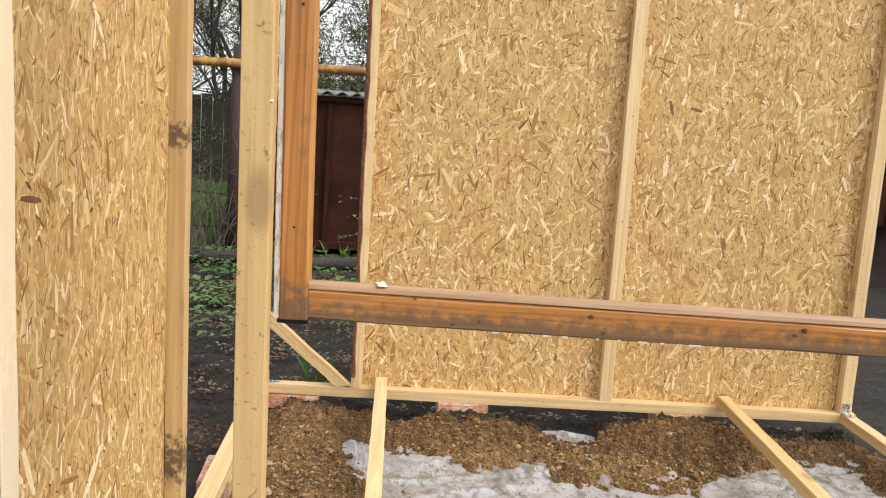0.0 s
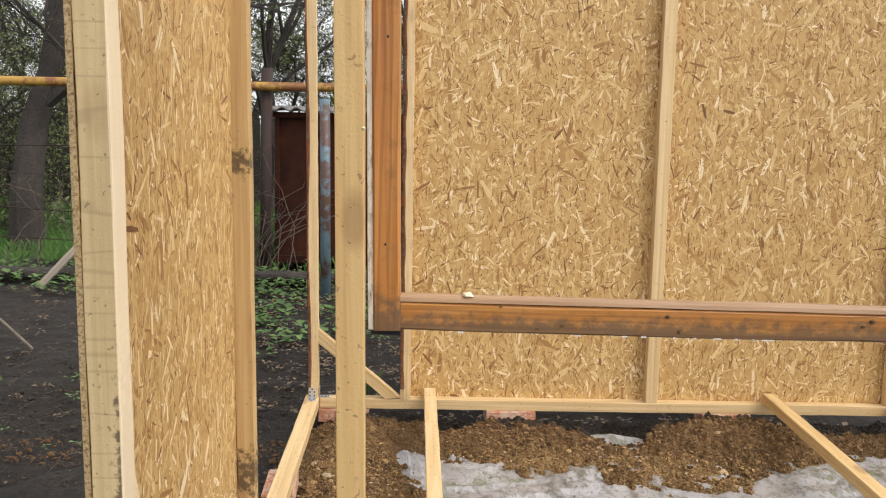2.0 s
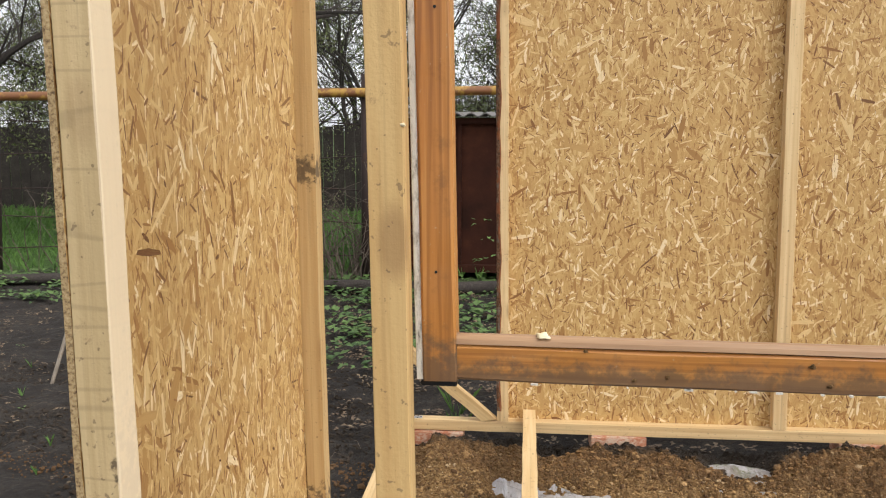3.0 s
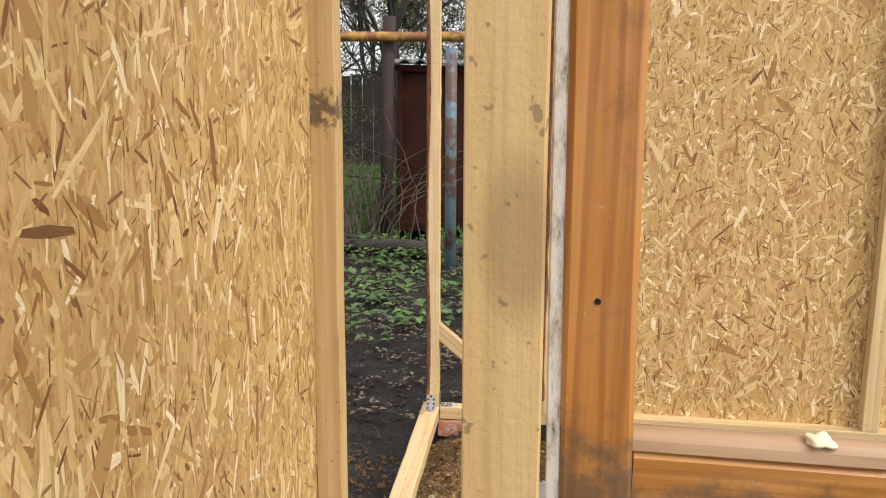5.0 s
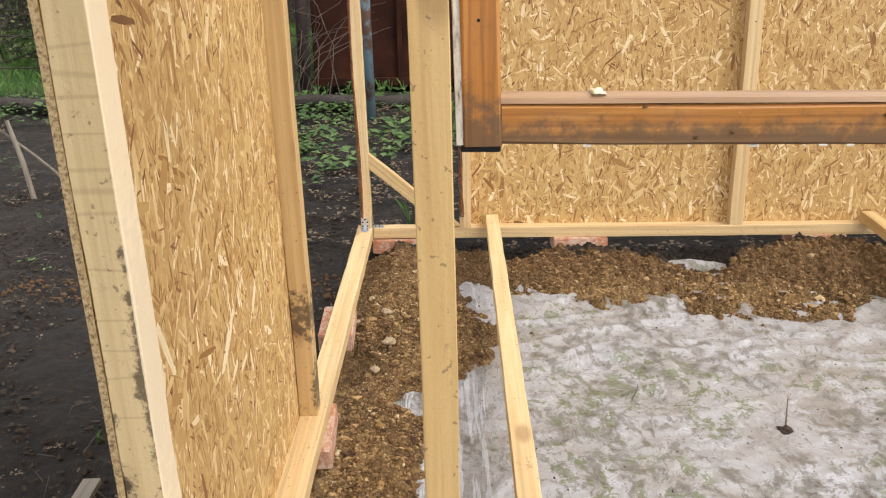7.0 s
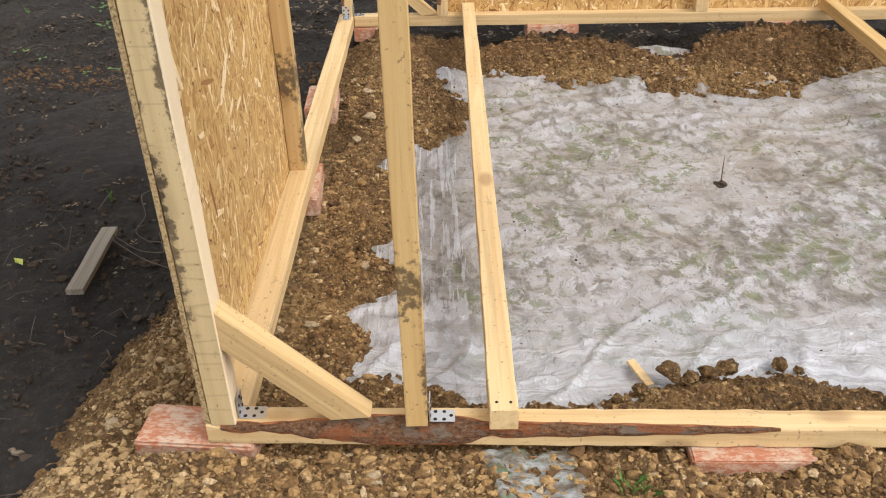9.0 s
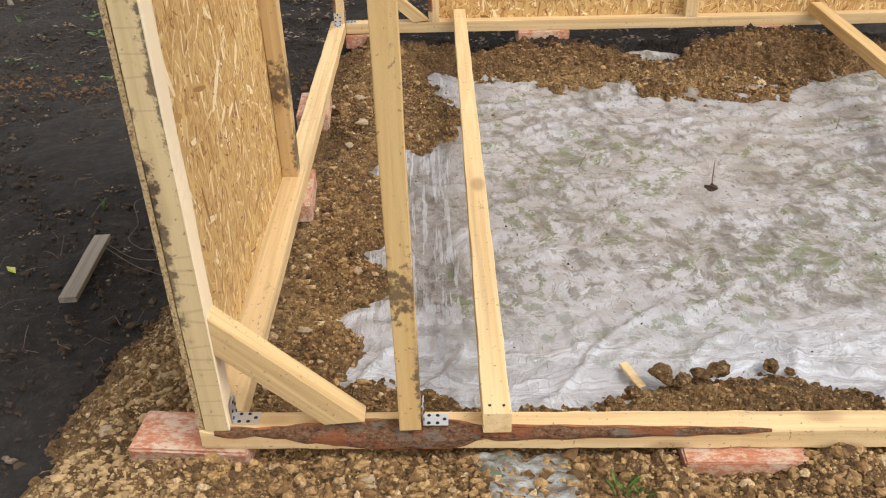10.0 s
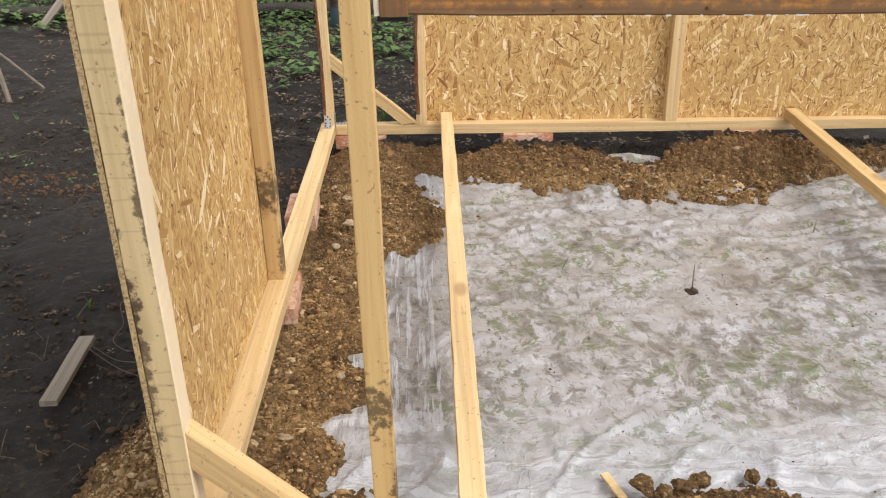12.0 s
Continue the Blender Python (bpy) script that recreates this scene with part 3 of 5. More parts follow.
# ---------- mesh helpers ----------
def link_mesh(name, bm, mat, parent=None, matrix=None, smooth=False):
    me = bpy.data.meshes.new(name)
    if smooth:
        for f in bm.faces:
            f.smooth = True
    bm.to_mesh(me)
    bm.free()
    me.materials.append(mat)
    ob = new(name, me)
    if parent is not None:
        ob.parent = parent
    if matrix is not None:
        ob.matrix_basis = matrix
    return ob


def part(name, bm, mat, parent, label="", matrix=None, smooth=False):
    ob = link_mesh(name, bm, mat, parent, matrix, smooth)
    if label:
        tagged(ob, label)
    return ob


def raw_mesh(name, verts, faces, mat, smooth=False):
    me = bpy.data.meshes.new(name)
    me.from_pydata(verts, [], faces)
    me.validate()
    me.materials.append(mat)
    if smooth:
        me.polygons.foreach_set("use_smooth", [True] * len(me.polygons))
    return new(name, me)


def axes(p0, p1, across):
    """Pose with local z from p0 to p1 and local x near the direction across."""
    z = (Vector(p1) - Vector(p0)).normalized()
    x = Vector(across)
    x = (x - z * x.dot(z)).normalized()
    y = z.cross(x)
    m = Matrix((x, y, z)).transposed().to_4x4()
    m.translation = p0
    return m


def bar_mesh(w, d, length, rnd, wobble=0.0012, bevel=0.002, wane=None):
    """A sawn bar along z from 0, centred in x and y. wane(z): how deep the corner at -x, -y is cut."""
    bm = bmesh.new()
    n = max(2, int(length / (0.04 if wane else 0.12)))
    rings = []
    for i in range(n + 1):
        z = length * i / n
        ox, oy = rnd.gauss(0, wobble), rnd.gauss(0, wobble)
        pts = []
        for sx, sy in ((-1, -1), (1, -1), (1, 1), (-1, 1)):
            b = bevel * rnd.uniform(0.6, 1.6)
            cx, cy = sx * w / 2 + ox, sy * d / 2 + oy
            if sx * sy > 0:
                pts += [(cx, cy - sy * b), (cx - sx * b, cy)]
            else:
                pts += [(cx - sx * b, cy), (cx, cy - sy * b)]
        if wane:
            c = wane(z)
            pts[0] = (-w / 2 + ox, min(-d / 2 + oy + max(c * 0.8, bevel), d * 0.42))
            pts[1] = (min(-w / 2 + ox + max(c * 1.25, bevel), w * 0.46), -d / 2 + oy)
        rings.append([bm.verts.new((x, y, z)) for x, y in pts])
    for a, b in zip(rings, rings[1:]):
        for k in range(8):
            bm.faces.new((a[k], a[(k + 1) % 8], b[(k + 1) % 8], b[k]))
    bm.faces.new(list(reversed(rings[0])))
    bm.faces.new(rings[-1])
    bmesh.ops.recalc_face_normals(bm, faces=bm.faces)
    return bm


bars = random.Random(11)


def timber(name, p0, p1, w, d, across, mat, label, category="timber", group="", wobble=0.0005, wane=None):
    length = (Vector(p1) - Vector(p0)).length
    ob = link_mesh(name, bar_mesh(w, d, length, bars, wobble, 0.0013, wane), mat, None, axes(p0, p1, across))
    tagged(ob, label, category, group)
    return ob


def bark_strip(parent, w, d, z0, z1, wane, rnd):
    """The bark left on a waney edge of a bar, lying on its cut corner."""
    bm = bmesh.new()
    n = int((z1 - z0) / 0.02)
    rows = []
    for i in range(n + 1):
        z = z0 + (z1 - z0) * i / n
        c = wane(z)
        a, b = Vector((-w / 2, -d / 2 + c * 0.8)), Vector((min(-w / 2 + c * 1.25, w * 0.46), -d / 2))
        out = Vector((-0.6, -0.8)).normalized()
        row = []
        for k in range(5):
            f = k / 4
            bulge = 0.0015 + (rnd.uniform(0, 0.002) if k in (1, 2, 3) else 0) + (0.25 * c * math.sin(math.pi * f) if 0 < k < 4 else 0) + rnd.uniform(0, 0.0015)
            p = a.lerp(b, f) + out * bulge
            row.append(bm.verts.new((p.x, p.y, z)))
        rows.append(row)
    for r, s in zip(rows, rows[1:]):
        for k in range(4):
            bm.faces.new((r[k], s[k], s[k + 1], r[k + 1]))
    bmesh.ops.recalc_face_normals(bm, faces=bm.faces)
    rim = bmesh.new()
    for side in (0, 4):
        for r, t in zip(rows, rows[1:]):
            quad = []
            for q, k in ((r, 0), (t, 0), (t, 1), (r, 1)):
                base = q[side].co
                into = (q[1 if side == 0 else 3].co - base).normalized()
                face = Vector((-0.6, -0.8, 0)).normalized()
                quad.append(rim.verts.new(base - into * 0.0015 + face * 0.0004 if k == 0 else base + into * (0.0022 + 0.0016 * math.sin(q[side].co.z * 60 + side)) + face * 0.0022))
            rim.faces.new(quad)
    part("inner_bark", rim, inner_bark, parent, "red-brown torn rim of the bark")
    return part("bark_edge", bm, bark, parent, "rough dark brown bark left on the edge")


def box_bm(x0, x1, y0, y1, z0, z1, bevel=0.0):
    bm = bmesh.new()
    bmesh.ops.create_cube(bm, size=1, matrix=Matrix.Translation(((x0 + x1) / 2, (y0 + y1) / 2, (z0 + z1) / 2)) @ Matrix.Diagonal((x1 - x0, y1 - y0, z1 - z0, 1)))
    if bevel:
        bmesh.ops.bevel(bm, geom=bm.edges, offset=bevel, segments=2, affect="EDGES")
    return bm


def tube(bm, pts, radii, sides=8, cap=True):
    rings = []
    for i, p in enumerate(pts):
        p = Vector(p)
        q = Vector(pts[min(i + 1, len(pts) - 1)]) - Vector(pts[max(i - 1, 0)])
        rot = q.to_track_quat("Z", "Y")
        rings.append([bm.verts.new(p + rot @ Vector((radii[i] * math.cos(2 * math.pi * k / sides), radii[i] * math.sin(2 * math.pi * k / sides), 0))) for k in range(sides)])
    for a, b in zip(rings, rings[1:]):
        for k in range(sides):
            bm.faces.new((a[k], a[(k + 1) % sides], b[(k + 1) % sides], b[k]))
    if cap:
        bm.faces.new(list(reversed(rings[0])))
        bm.faces.new(rings[-1])
    return bm


def smooth01(x, a, b):
    t = np.clip((x - a) / (b - a), 0, 1)
    return t * t * (3 - 2 * t)


def fbm(x, y, scale, octaves=4, seed=0.0):
    """Fractal noise over arrays of places."""
    flat = [noise.fractal((a * scale + seed, b * scale - seed, seed), 0.9, 2.0, octaves) for a, b in zip(np.ravel(x), np.ravel(y))]
    return np.reshape(flat, np.shape(x))


def sheet_mesh(name, xs, ys, z, mat, smooth=True):
    gx, gy = np.meshgrid(xs, ys)
    verts = np.stack([gx.ravel(), gy.ravel(), z.ravel()], 1)
    nx, ny = len(xs), len(ys)
    i = (np.arange(ny - 1)[:, None] * nx + np.arange(nx - 1)[None]).ravel()
    faces = np.stack([i, i + 1, i + nx + 1, i + nx], 1)
    return raw_mesh(name, verts.tolist(), faces.tolist(), mat, smooth)


# ---------- plan of the shed frame ----------
SILL, TOP = 0.20, 2.45          # top of the sills, top of the posts
FAR = 4.03                      # inner face of the far wall's timbers
LEAN = -0.014                   # the whole frame leans slightly sideways, metres per metre


def front(x, back=0.0):
    """y of the front wall's outer face, which runs slightly askew."""
    return 1.284 - 0.034 * (x - 0.15) + back


def leaning(x, z):
    return x + LEAN * (z - SILL)


# ---------- ground ----------
xs = np.concatenate([-np.geomspace(160, 4.2, 22), np.arange(-4.0, 3.9, 0.035), np.geomspace(4.1, 160, 22)])
ys = np.concatenate([-np.geomspace(120, 0.6, 14), np.arange(-0.5, 9.3, 0.035), np.geomspace(9.6, 220, 26)])
gx, gy = np.meshgrid(xs, ys)
near = (gx > -4.3) & (gx < 4.3) & (gy > -0.7) & (gy < 9.8)
z = np.zeros_like(gx)
z[near] = 0.035 * fbm(gx[near], gy[near], 1.1, 3, 3.0) + 0.02 * fbm(gx[near], gy[near], 7.0, 4, 8.0) + 0.016 * fbm(gx[near] * 0.5, gy[near], 3.2, 3, 6.0)
z -= 0.02
inside = smooth01(gx, 0.1, 0.3) * (1 - smooth01(gx, 3.0, 3.2)) * smooth01(gy, 1.2, 1.4) * (1 - smooth01(gy, 3.9, 4.05))
z -= 0.08 * inside
z += 0.25 * smooth01(gy, 11, 40)
ground = tagged(sheet_mesh("ground", xs, ys, z, garden), "dark crumbly garden soil turning to grass behind", "ground", kind="structure")


# ---------- clay heaped along the sills ----------
def clay_edge(x, y):
    """How far inside the heaped clay a place lies, in metres; below zero is bare of it."""
    left = np.interp(y, [1.3, 1.6, 1.75, 1.86, 1.92, 2.07, 2.13, 2.19, 2.24, 2.61, 2.7, 2.76, 2.82, 2.87, 3.03, 3.22, 3.55, 3.8, 4.1], [0.7, 0.40, 0.44, 0.39, 0.46, 0.50, 0.46, 0.38, 0.49, 0.52, 0.43, 0.39, 0.45, 0.58, 0.71, 0.74, 0.64, 0.57, 0.5]) - x
    far = y - np.interp(x, [0.5, 0.6, 0.83, 1.21, 1.38, 1.525, 1.535, 1.83, 2.16, 2.22, 2.53, 2.77, 3.2], [3.93, 3.85, 3.68, 3.48, 3.55, 3.57, 3.37, 3.32, 3.35, 3.46, 3.62, 3.75, 3.75])
    near_side = np.interp(x, [0.3, 0.5, 0.73, 0.95, 1.1, 1.28, 1.5, 1.66, 2.2, 3.2], [1.62, 1.60, 1.50, 1.48, 1.51, 1.56, 1.555, 1.48, 1.45, 1.45]) - y
    right = x - 3.0
    return np.maximum(np.maximum(left, far), np.maximum(near_side, right))


def clay_height(x, y):
    edge = clay_edge(x, y) + 0.018 * fbm(x, y, 9.0, 3, 21.0)
    h = 0.048 + np.clip(edge * 0.5, -0.12, 0.03 - 0.018 * smooth01(y, 3.2, 3.35) * smooth01(x, 0.9, 1.1))

    def heap(px, py, sx, sy, top):
        return top * np.exp(-((np.abs(x - px) / sx) ** 3 + (np.abs(y - py) / sy) ** 2.5))

    # two dug-out mounds along the far sill, a third in the corner, a trench between
    h = h + heap(1.2, 3.83, 0.36, 0.16, 0.045) + heap(2.28, 3.87, 0.42, 0.20, 0.072) + heap(0.42, 3.8, 0.24, 0.24, 0.055) + heap(0.62, 3.12, 0.16, 0.26, 0.03)
    h = h - heap(1.72, 3.98, 0.13, 0.13, 0.10) - heap(0.9, 4.02, 0.09, 0.1, 0.07)
    h = h + heap(1.3, 1.49, 0.27, 0.07, 0.02) + heap(1.19, 4.01, 0.17, 0.05, 0.038) + heap(0.36, 4.0, 0.17, 0.05, 0.03) + heap(2.285, 4.01, 0.17, 0.05, 0.03) + heap(1.42, 1.2, 0.07, 0.07, 0.03)
    h = h - 0.10 * np.exp(-(((x - 0.22) / 0.10) ** 2 + ((y - 3.0) / 0.16) ** 2))
    # outside the frame the heap runs out into the dark garden
    west = np.interp(y, [0.2, 1.0, 1.39, 1.6, 1.78, 2.04, 2.3, 2.6], [-0.53, -0.39, -0.24, -0.21, -0.17, -0.11, 0.02, 0.14])
    h = np.where(x < west + 0.2, np.minimum(h, 0.09 + 0.55 * (x - west - 0.16)), h)
    h = np.where((x < 0.2) & (y > 2.2), h - 0.25 * smooth01(y, 2.2, 2.7) * smooth01(-x, -0.2, 0.0), h)
    h = np.where(y > 4.1, h - 0.6 * (y - 4.1), h)
    h = np.where(y < 0.95, np.minimum(h, 0.09 - 0.25 * (0.95 - y)), h)
    h = np.where(x > 3.2, h - 0.8 * (x - 3.2), h)
    h = h + 0.064 * smooth01(x, -0.25, 0.05) * (1 - smooth01(y, 1.22, 1.36)) * smooth01(y, 0.5, 0.9)
    h = h + 0.022 * np.exp(-(((x - 0.08) / 0.2) ** 2 + ((y - 1.235) / 0.035) ** 2))
    return h - 0.028 * np.exp(-(((x - 1.25) / 0.16) ** 2 + ((y - 1.22) / 0.06) ** 2)) + 0.028 * smooth01(y, 2.6, 3.3) * fbm(x, y, 14.0, 4, 51.0) + 0.014 * fbm(x, y, 6.0, 3, 5.0) + 0.014 * fbm(x, y, 24.0, 4, 9.0)


cx, cy = np.arange(-0.72, 3.45, 0.0085), np.arange(0.6, 4.35, 0.0085)
mx, my = np.meshgrid(cx, cy)
rough = fbm(mx, my, 62.0, 2, 17.0)
clay_heap = tagged(sheet_mesh("clay_heap", cx, cy, clay_height(mx, my) + 0.009 * rough + 0.008 * np.abs(rough), clay, False), "heaped yellow-brown crumbly clay soil along the sills", "soil", kind="stuff")


def lump_data(rnd, r):
    """A small knobbly lump of eight to fourteen corners."""
    t = (1 + 5 ** 0.5) / 2
    vs = [(-1, t, 0), (1, t, 0), (-1, -t, 0), (1, -t, 0), (0, -1, t), (0, 1, t), (0, -1, -t), (0, 1, -t), (t, 0, -1), (t, 0, 1), (-t, 0, -1), (-t, 0, 1)]
    fs = [(0, 11, 5), (0, 5, 1), (0, 1, 7), (0, 7, 10), (0, 10, 11), (1, 5, 9), (5, 11, 4), (11, 10, 2), (10, 7, 6), (7, 1, 8), (3, 9, 4), (3, 4, 2), (3, 2, 6), (3, 6, 8), (3, 8, 9), (4, 9, 5), (2, 4, 11), (6, 2, 10), (8, 6, 7), (9, 8, 1)]
    rot = Euler((rnd.uniform(0, 6), rnd.uniform(0, 6), rnd.uniform(0, 6))).to_matrix()
    sx, sy, sz = rnd.uniform(0.6, 1.6), rnd.uniform(0.6, 1.3), rnd.uniform(0.5, 1.1)
    out = []
    for v in vs:
        p = rot @ Vector(v) * (r / 1.9 * rnd.uniform(0.55, 1.3))
        out.append((p.x * sx, p.y * sy, p.z * sz))
    return out, fs


def scatter_lumps(name, places, mat, rnd, label):
    verts, faces = [], []
    for x, y, zz, r in places:
        vs, fs = lump_data(rnd, r)
        k = len(verts)
        verts += [(a + x, b + y, c + zz) for a, b, c in vs]
        faces += [tuple(i + k for i in f) for f in fs]
    return tagged(raw_mesh(name, verts, faces, mat), label, "soil", kind="stuff")


FILM = 0.05
rnd = random.Random(5)
px = np.array([rnd.uniform(-0.6, 3.2) for _ in range(150000)])
py = np.array([rnd.uniform(0.75, 4.2) for _ in range(150000)])
keep = clay_edge(px, py) > -0.02
keep &= (px > np.interp(py, [0.2, 1.0, 1.39, 1.6, 1.78, 2.04, 2.3, 2.6, 2.7], [-0.56, -0.43, -0.29, -0.26, -0.23, -0.18, -0.06, 0.11, 0.2]))
keep &= np.array([rnd.random() for _ in range(150000)]) < np.where(px > 1.8, 0.55, 1.0)
px, py = px[keep], py[keep]
pz = clay_height(px, py)
ok = pz > np.where((px > 0.28) & (py > 1.4) & (py < 3.9), FILM - 0.004, 0.0)
px, py, pz = px[ok][:44000], py[ok][:44000], pz[ok][:44000]
sizes = [min(0.014, 0.0018 * math.exp(abs(rnd.gauss(0, 0.62)))) for _ in px]
fine_x = np.array([rnd.uniform(-0.5, 1.75) for _ in range(15000)] + [rnd.uniform(0.24, 0.62) for _ in range(9000)])
fine_y = np.array([rnd.uniform(0.95, 1.36) for _ in range(15000)] + [rnd.uniform(1.36, 3.9) for _ in range(9000)])
fine_z = clay_height(fine_x, fine_y)
seen = (clay_edge(fine_x, fine_y) > 0.0) & (fine_z > np.where(fine_y > 1.36, FILM, 0.02))
px, py, pz = np.concatenate([px, fine_x[seen]]), np.concatenate([py, fine_y[seen]]), np.concatenate([pz, fine_z[seen]])
sizes = sizes + [rnd.uniform(0.0018, 0.0046) for _ in range(int(seen.sum()))]
lump_x = np.array([rnd.uniform(-0.3, 0.6) for _ in range(900)] + [rnd.uniform(0.2, 1.7) for _ in range(500)])
lump_y = np.array([rnd.uniform(1.0, 3.8) for _ in range(900)] + [rnd.uniform(1.0, 1.25) for _ in range(500)])
lump_z = clay_height(lump_x, lump_y)
solid = (clay_edge(lump_x, lump_y) > 0.03) & (lump_z > 0.05)
px, py, pz = np.concatenate([px, lump_x[solid]]), np.concatenate([py, lump_y[solid]]), np.concatenate([pz, lump_z[solid]])
sizes = sizes + [rnd.uniform(0.006, 0.014) for _ in range(int(solid.sum()))]
big_x = np.array([rnd.uniform(-0.4, 0.78) for _ in range(5200)] + [rnd.uniform(0.75, 2.9) for _ in range(3800)] + [rnd.uniform(-0.4, 1.75) for _ in range(1600)])
big_y = np.array([rnd.uniform(1.0, 3.95) for _ in range(5200)] + [rnd.uniform(3.3, 4.02) for _ in range(3800)] + [rnd.uniform(0.95, 1.25) for _ in range(1600)])
big_z = clay_height(big_x, big_y)
lies = (clay_edge(big_x, big_y) > 0.012) & (big_z > 0.046) & (big_x > np.interp(big_y, [0.9, 1.39, 1.78, 2.04, 2.3, 2.6], [-0.4, -0.26, -0.19, -0.1, 0.05, 0.2]))
px, py, pz = np.concatenate([px, big_x[lies]]), np.concatenate([py, big_y[lies]]), np.concatenate([pz, big_z[lies]])
sizes = sizes + [min(0.017, rnd.uniform(0.0032, 0.0052) * math.exp(abs(rnd.gauss(0, 0.45)))) for _ in range(int(lies.sum()))]
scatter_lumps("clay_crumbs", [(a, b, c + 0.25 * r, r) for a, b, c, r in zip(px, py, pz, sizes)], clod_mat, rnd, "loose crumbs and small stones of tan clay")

# ---------- polythene sheet ----------
fx, fy = np.arange(0.27, 3.08, 0.0105), np.arange(1.36, 3.97, 0.0105)
qx, qy = np.meshgrid(fx, fy)
w1 = fbm(qx * 0.6, qy, 5.0, 3, 31.0)
w2 = fbm(qx, qy, 1.3, 3, 12.0)


def ridges(u, v, scale, sharp, seed):
    """Sharp-crested folds where the noise changes sign."""
    return 1 - np.minimum(np.abs(fbm(u, v, scale, 2, seed)) * sharp, 1)


# long folds run across the back, slanting ones over the middle, pleats by the side wall and the front sill
back_zone, front_zone, side_zone = smooth01(qy, 2.7, 3.3), 1 - smooth01(qy, 1.7, 2.1), np.exp(-((qx - 0.62) / 0.13) ** 2)
fz = FILM - 0.008 + 0.007 * w1
fz += 0.017 * ridges(qx * 0.6 + 0.2 * w2, qy * 1.9 + 0.35 * w2, 2.2, 5.0, 14.0) ** 1.5 * (0.3 + 0.7 * back_zone)
fz += 0.005 * ridges(qx * 1.3 - 0.3 * w2, qy * 1.6 + 0.2 * w1, 5.0, 4.5, 41.0) ** 1.5
fz += 0.016 * ridges(qx * 0.9 - qy * 0.8 + 0.1 * w2, qx * 0.25 + qy * 0.3, 3.4, 7.0, 77.0) ** 2 * (0.35 + 0.65 * front_zone)
fz += 0.010 * ridges(qx * 0.7 + qy * 1.1 + 0.15 * w2, qx * 0.3 - qy * 0.2, 5.5, 6.0, 63.0) ** 2 * front_zone
fz += 0.015 * ridges(qx * 2.6 + 0.5 * w2, qy * 0.22, 4.2, 5.0, 91.0) ** 1.5 * side_zone * smooth01(qy, 1.5, 1.8)
fz += 0.005 * np.sin(qy * 120 + 6 * w1 + qx * 14) * (1 - smooth01(qy, 1.5, 1.75))
# a torn tip stands up beside the stud, a flap lies over the clay at the back
fz += 0.05 * np.exp(-((qx - 0.535) / 0.028) ** 2 - ((qy - 2.93) / 0.09) ** 2)
fz += 0.016 * np.exp(-(np.abs(qx - 1.46) / 0.08) ** 4 - (np.abs(qy - 3.54) / 0.05) ** 4)
fz += 0.012 * np.exp(-(np.abs(qx - 1.74) / 0.09) ** 4 - (np.abs(qy - 3.79) / 0.022) ** 4) + 0.02 * np.exp(-(np.abs(qx - 2.02) / 0.10) ** 4 - (np.abs(qy - 3.58) / 0.012) ** 4)
fz += 0.004 * fbm(qx, qy, 20.0, 3, 4.0)
fz -= 0.08 * (1 - smooth01(qx, 0.32, 0.38))
film_sheet = tagged(sheet_mesh("plastic_sheet", fx, fy, fz, film_mat), "crumpled translucent polythene sheet smeared with mud on the soil", "plastic sheet")
rnd = random.Random(17)
bits = []
for _ in range(320):
    a, b = rnd.uniform(0.5, 3.0), rnd.uniform(1.55, 3.6)
    bits.append((a, b, FILM + 0.004, min(0.0038, 0.0010 * math.exp(abs(rnd.gauss(0, 0.75))))))
scatter_lumps("mud_specks", bits, dark_clod, rnd, "specks of mud lying on the polythene")

# ---------- bricks under the sills ----------
rnd = random.Random(3)


def brick(x, y, turn, top=0.148, tilt=0.0):
    bm = box_bm(-0.125, 0.125, -0.06, 0.06, -0.065, 0.0, 0.004)
    for v in bm.verts:
        v.co += Vector((rnd.uniform(-1, 1), rnd.uniform(-1, 1), rnd.uniform(-1, 1))) * 0.0015
    ob = link_mesh("brick", bm, brick_mat, None, pose(x, y, top, tilt, 0, turn))
    return tagged(ob, "dusty red clay brick bedded under the sill", "brick", "bricks under the sills")


brick(0.122, 1.340, -5)
brick(1.254, 1.268, -2)
brick(0.190, 2.45, 93)
brick(0.178, 3.16, 92)
brick(1.19, 4.075, 1)
brick(2.285, 4.075, 0)
brick(0.36, 4.075, 1, 0.146)
brick(2.5, 1.26, -2)
brick(3.16, 2.7, 90)

# ---------- the timber frame ----------
rnd = random.Random(8)


def front_wane(zz):
    # bark runs along part of the front sill
    reach = float(np.interp(zz, [0.0, 0.04, 0.17, 0.26, 0.38, 0.5, 0.58, 0.70, 0.9, 1.08, 1.16], [0.002, 0.010, 0.014, 0.036, 0.042, 0.036, 0.022, 0.019, 0.014, 0.009, 0.003]))
    return reach + (0.0035 * math.sin(zz * 41) + 0.003 * math.sin(zz * 17) + 0.002 * math.sin(zz * 97) if 0.05 < zz < 0.6 else 0.0012 * math.sin(zz * 53) if zz < 1.1 else 0.0)


